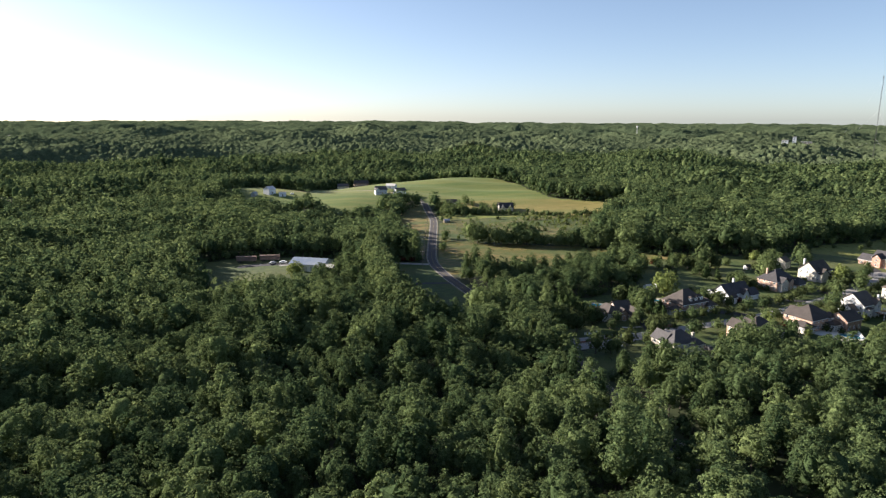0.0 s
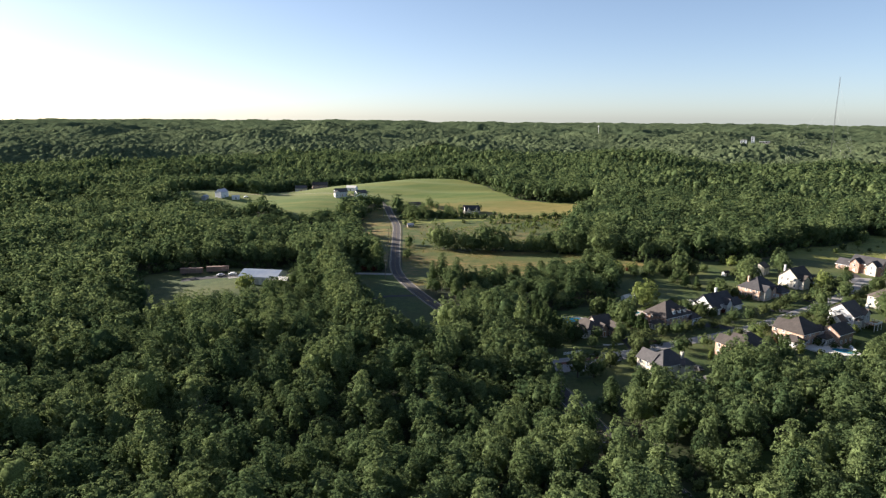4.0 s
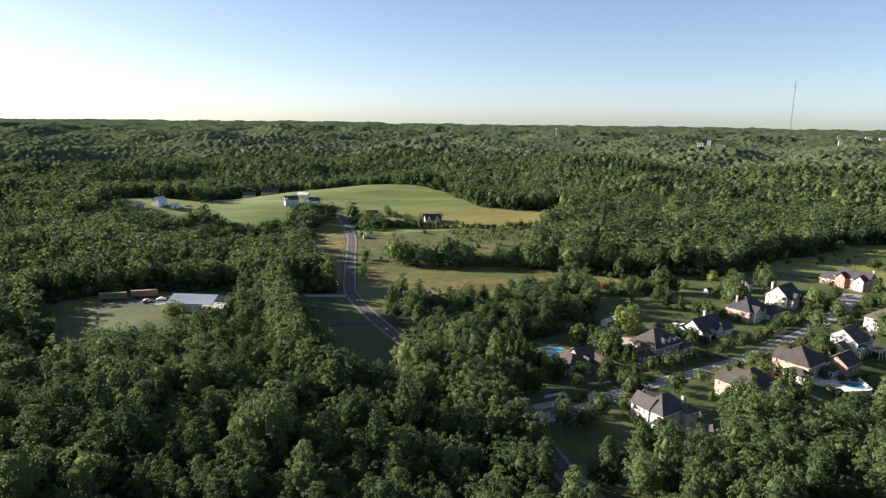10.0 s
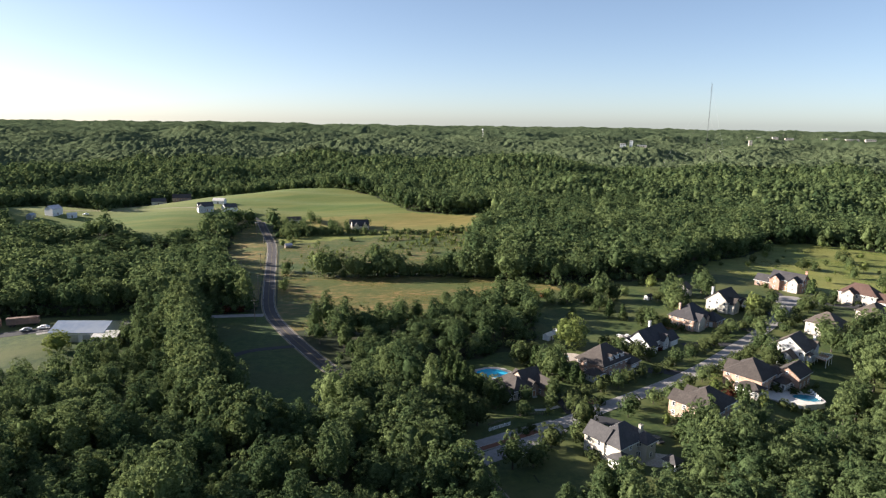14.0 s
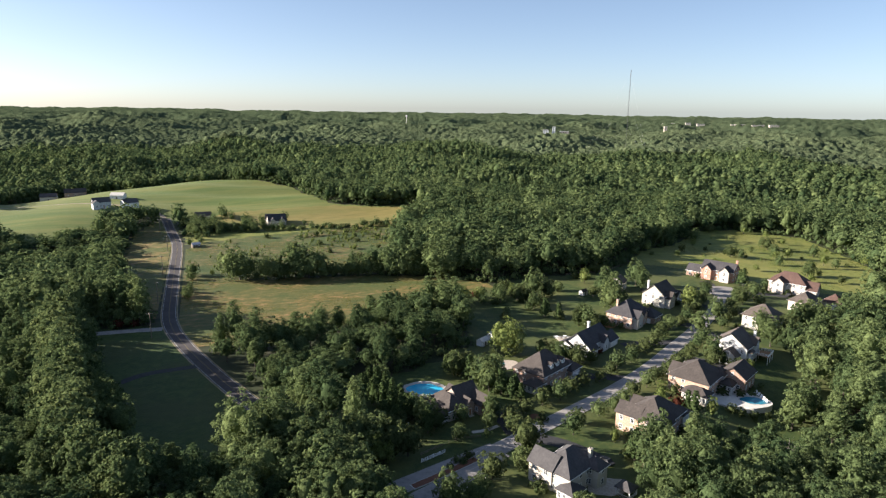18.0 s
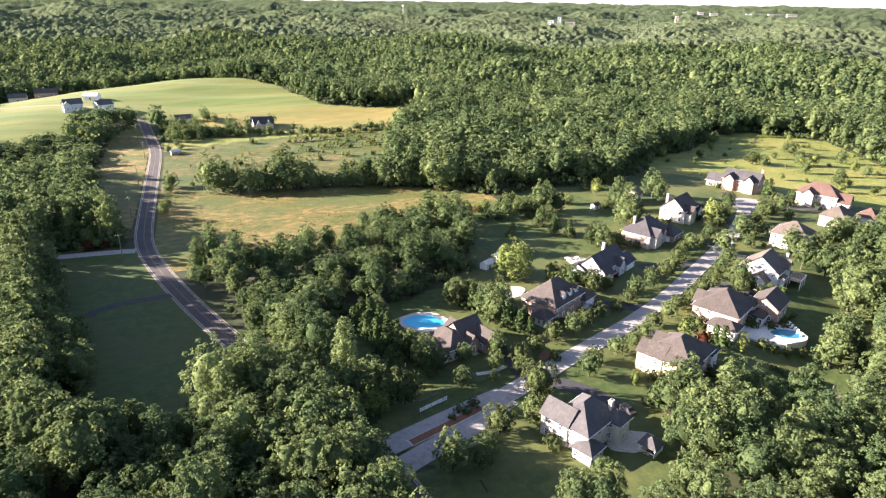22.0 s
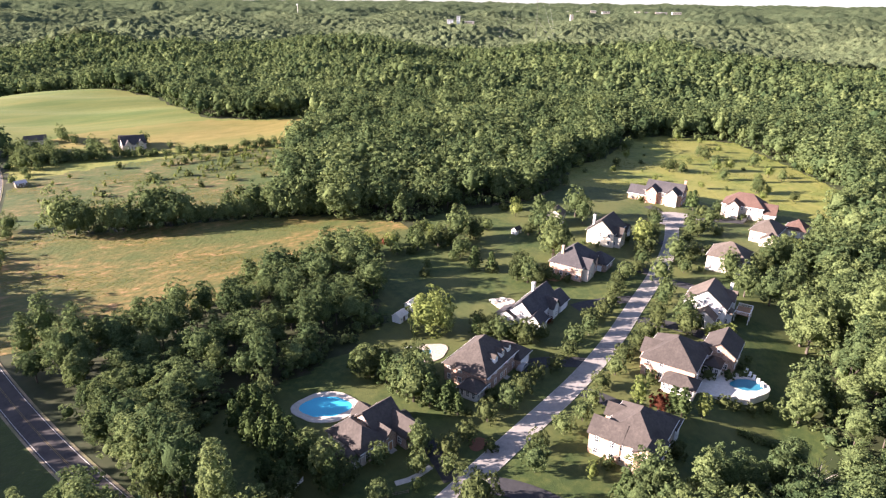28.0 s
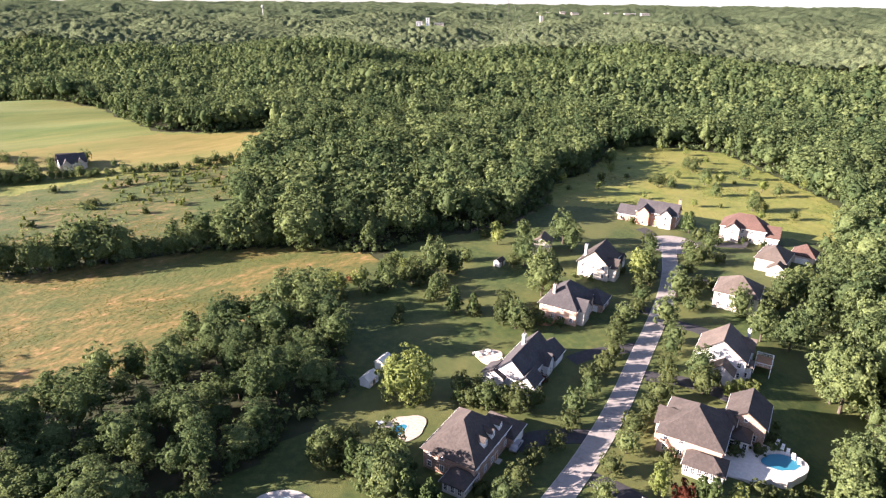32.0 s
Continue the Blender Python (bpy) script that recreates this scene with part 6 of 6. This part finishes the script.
# shade trees, screens and beds round the gardens
for x, y, s in ((218.3, 292.3, 0.75), (221.6, 285.3, 0.8), (226.5, 305.1, 0.6), (264.2, 320.1, 0.7), (252.2, 301.4, 0.75), (265.2, 296.7, 0.9), (288.8, 316.5, 0.6), (268.0, 289.7, 0.9), (240.5, 300.7, 0.7), (240.6, 275.4, 0.9), (237.2, 288.1, 0.8), (211.2, 267.1, 1.15), (184.7, 247.5, 0.9), (225.4, 264.0, 0.9), (240.5, 312.0, 0.55), (185.7, 351.7, 0.95), (193.0, 370.7, 0.7), (217.7, 372.6, 0.7)):
    grow("big", x, y, s)
for x, y, s in ((129.6, 317.4, 0.55), (132.8, 313.7, 0.5), (134.8, 309.2, 0.5), (137.4, 305.5, 0.55), (142.0, 302.8, 0.5), (167.7, 348.5, 0.6), (164.8, 339.8, 0.6), (163.4, 333.3, 0.6), (169.0, 334.6, 0.55), (162.6, 344.7, 0.45)):
    grow("yard2", x, y, s)
for x, y, s in ((146.5, 391.3, 0.7), (150.4, 387.0, 0.6), (149.9, 366.5, 0.55), (157.2, 371.0, 0.6), (167.9, 380.2, 0.7), (177.3, 386.7, 0.6), (159.1, 393.7, 0.5), (171.8, 390.7, 0.5), (155.3, 380.1, 0.4), (154.1, 398.8, 0.6)):
    grow("hedge2", x, y, s)
for x, y, s in ((152.8, 356.2, 0.9), (156.4, 350.9, 0.7)):
    grow("cone", x, y, s)
for x, y, s in ((219.3, 340.2, 1.0), (197.1, 393.2, 0.7)):
    grow("lime", x, y, s)
for x, y, s in ((236.8, 322.5, 1.2), (274.0, 349.3, 1.4), (253.3, 345.1, 1.4), (258.5, 335.8, 1.3), (274.3, 356.8, 1.5), (286.0, 351.5, 1.3)):
    grow("shrub2", x, y, s)
for x, y, s in ((220.8, 324.4, 0.8), (202.0, 313.7, 0.8), (185.9, 289.0, 0.8), (136.8, 363.3, 0.35)):
    grow("yard", x, y, s)
for x, y, s in ((186.1, 280.2, 0.55), (188.7, 280.4, 0.5), (189.0, 279.4, 0.55), (190.5, 278.2, 0.5), (192.3, 276.9, 0.55)):
    grow("column", x, y, s)

# trees between the road and the first gardens
for x, y, s in ((36, 300, 0.6), (50, 265, 0.75), (45, 267, 0.8), (37, 288, 0.7), (33, 307, 0.55), (28, 314, 0.55), (30, 322, 0.6), (33, 270, 0.9), (28, 278, 0.9), (24, 285, 0.85), (38, 262, 0.9), (41, 254, 0.85), (30, 262, 1.0), (22, 276, 0.9), (35, 252, 1.0), (40, 246, 0.9)):
    grow("big", x, y, s)
# trees along the road below the entrance
for x, y, s in ((44.1, 228.4, 0.9), (46, 221.2, 0.85), (43.5, 239.4, 0.8), (38, 225.7, 1.0), (36.4, 238.2, 0.9), (84, 218.5, 0.7), (78, 219, 0.65), (101, 214, 0.7)):
    grow("big", x, y, s)
# tall trees in front of the tan brick house
for x, y, s in ((121.8, 240.7, 0.85), (119.6, 234.8, 0.8), (116.8, 239.1, 0.7), (117.1, 228.6, 0.9), (122.7, 228.7, 0.85), (122.3, 224.0, 0.9), (112.4, 221.9, 0.9), (109.7, 226.3, 0.8)):
    grow("big", x, y, s)
# tall trees that shade the western lawn
for k, (x, y, dx, dy) in enumerate(along([(-8, 258), (-23, 274), (-29, 318), (-44, 378)], 6.0)):
    grow("big", x + _tr.uniform(-3, 1), y + _tr.uniform(-2, 2), _tr.uniform(1.1, 1.4))
# hedgerow between the two fields
for k, (x, y, dx, dy) in enumerate(along([(22, 464), (47, 459), (80, 456), (108, 448), (136, 428)], 4.6)):
    grow(_tr.choice(("hedge", "hedge2", "hedge")), x + _tr.uniform(-1.5, 1.5), y + _tr.uniform(-3, 3), _tr.uniform(0.6, 1.9))
for k, (x, y, dx, dy) in enumerate(along([(-2, 598), (25, 592), (55, 586), (84, 580), (110, 570), (150, 572)], 2.6)):
    grow(_tr.choice(("hedge", "hedge2", "hedge2")), x + _tr.uniform(-2, 2), y + _tr.uniform(-4, 4), _tr.uniform(0.32, 0.52) if 66 < x < 125 else (_tr.uniform(0.4, 0.6) if x > 45 else _tr.uniform(0.55, 0.95)))
for x, y, s in ((67, 611, 0.75), (38, 613, 0.75), (41, 609, 0.6), (29, 628, 0.6), (22, 640, 0.8), (24, 634, 0.7), (50, 602, 0.55), (62, 601, 0.5), (1, 624, 0.7), (8, 623, 0.6), (15, 620, 0.7), (-4, 617, 0.8), (4, 608, 0.9), (14, 606, 0.9)):
    grow("hedge", x, y, s)
for x, y, s in ((4, 571, 0.6), (10, 578, 0.6), (18, 582, 0.5), (6, 560, 0.5), (38, 598, 0.7), (80, 596, 0.4), (50, 612, 0.6), (1, 470, 0.6), (2, 478, 0.75), (-1, 440, 0.45), (0, 436, 0.4),
                (-20, 404, 0.8), (-26, 403, 0.9), (-33, 406, 1.0), (-40, 404, 1.1), (-47, 409, 1.1), (-30, 414, 1.0), (-22, 418, 0.8), (-38, 418, 1.1), (-52, 400, 1.1), (-58, 404, 1.2), (-17, 412, 0.7), (-48, 398, 0.8)):
    grow(_tr.choice(("hedge", "hedge2")), x, y, s)
for x, y, s in ((3, 585, 0.9), (9, 590, 0.8), (16, 595, 0.9), (22, 598, 0.7), (2, 600, 0.9), (10, 600, 0.8), (0, 440, 0.5), (1, 446, 0.45)):
    grow("hedge", x, y, s)
grow("red", -26, 397, 0.9)
grow("bright", -84, 350, 0.7)
for x, y, s in ((-64, 346, 0.8), (-70, 338, 0.7), (-78, 330, 0.75), (-60, 356, 0.9), (-86, 322, 0.9), (-94, 314, 1.0), (-101, 304, 1.1), (-92, 304, 1.1), (-84, 314, 1.0), (-74, 322, 0.9), (-108, 296, 1.2), (-99, 292, 1.1), (-68, 331, 0.9), (-104, 317, 0.9)):
    grow("hedge", x, y, s)
grow("red", -20, 397.5, 0.8)
# saplings in the rough field and shrubs in the far meadow
for k in range(190):
    x, y = (_tr.uniform(10, 140), _tr.uniform(470, 565)) if k < 90 else (_tr.uniform(70, 140), 530 + 6.0 * (k % 7) + _tr.uniform(-1, 1))
    if inside(FIELD_HIGH, np.array(x), np.array(y)):
        grow(_tr.choice(("sapling", "sapling", "shrub2")) if k < 90 else "sapling", x, y, _tr.uniform(0.5, 1.2))
for _ in range(110):
    x, y = _tr.uniform(250, 410), _tr.uniform(335, 490)
    if inside(RIGHT_MEADOW, np.array(x), np.array(y)) and 0.891 * x + 0.454 * y > 440:
        grow(_tr.choice(("yard", "sapling", "shrub2", "yard2", "lime")), x, y, _tr.uniform(0.3, 0.8))
# beds of shrubs along the house walls
for hx, hy, rot, w, d in HOUSES[:64]:
    if w < 6.5 or hy > 420:
        continue
    c, sn = math.cos(radians(rot)), math.sin(radians(rot))
    for k in range(7):
        lx, ly = (_tr.uniform(-w, w), -d - _tr.uniform(0.2, 1.0)) if k < 4 else (-w - _tr.uniform(0.2, 1.0), _tr.uniform(-d, d))
        grow(_tr.choice(("shrub", "shrub2", "shrub2", "shrub")), hx + c * lx - sn * ly, hy + sn * lx + c * ly, _tr.uniform(0.6, 1.1))
# bare dead trees that stand out of the woods
for k, (x, y, h) in enumerate(((-88, 166, 15), (-84, 162, 13), (28, 140, 15), (31, 137, 13), (154, 227, 12), (157, 229, 10), (-62, 205, 14))):
    root = tagged(new("dead_tree"), "bare grey dead tree with thin branches among green woods", "tree", "dead trees")
    root.location = (x, y, gz(x, y))
    part("trunk", mesh_of("trunk", *trunk_of(70 + k, h, 0.2, 4, 6, 1.6), M_PALEBARK), root)
    part("branches", mesh_of("branches", *trunk_of(170 + k, h * 1.15, 0.13, 12, 5, 3.0), M_PALEBARK), root)
# the first of each kind stands in the woods' edge
for k, ob in enumerate(KINDS.values()):
    x, y = 118 + 9 * (k % 5), 395 + 6 * (k // 5)
    ob.matrix_world = pose(x + 6, y - 14, gz(x + 6, y - 14)) if k < 12 else pose(20 + 10 * k, 520, gz(20 + 10 * k, 520))
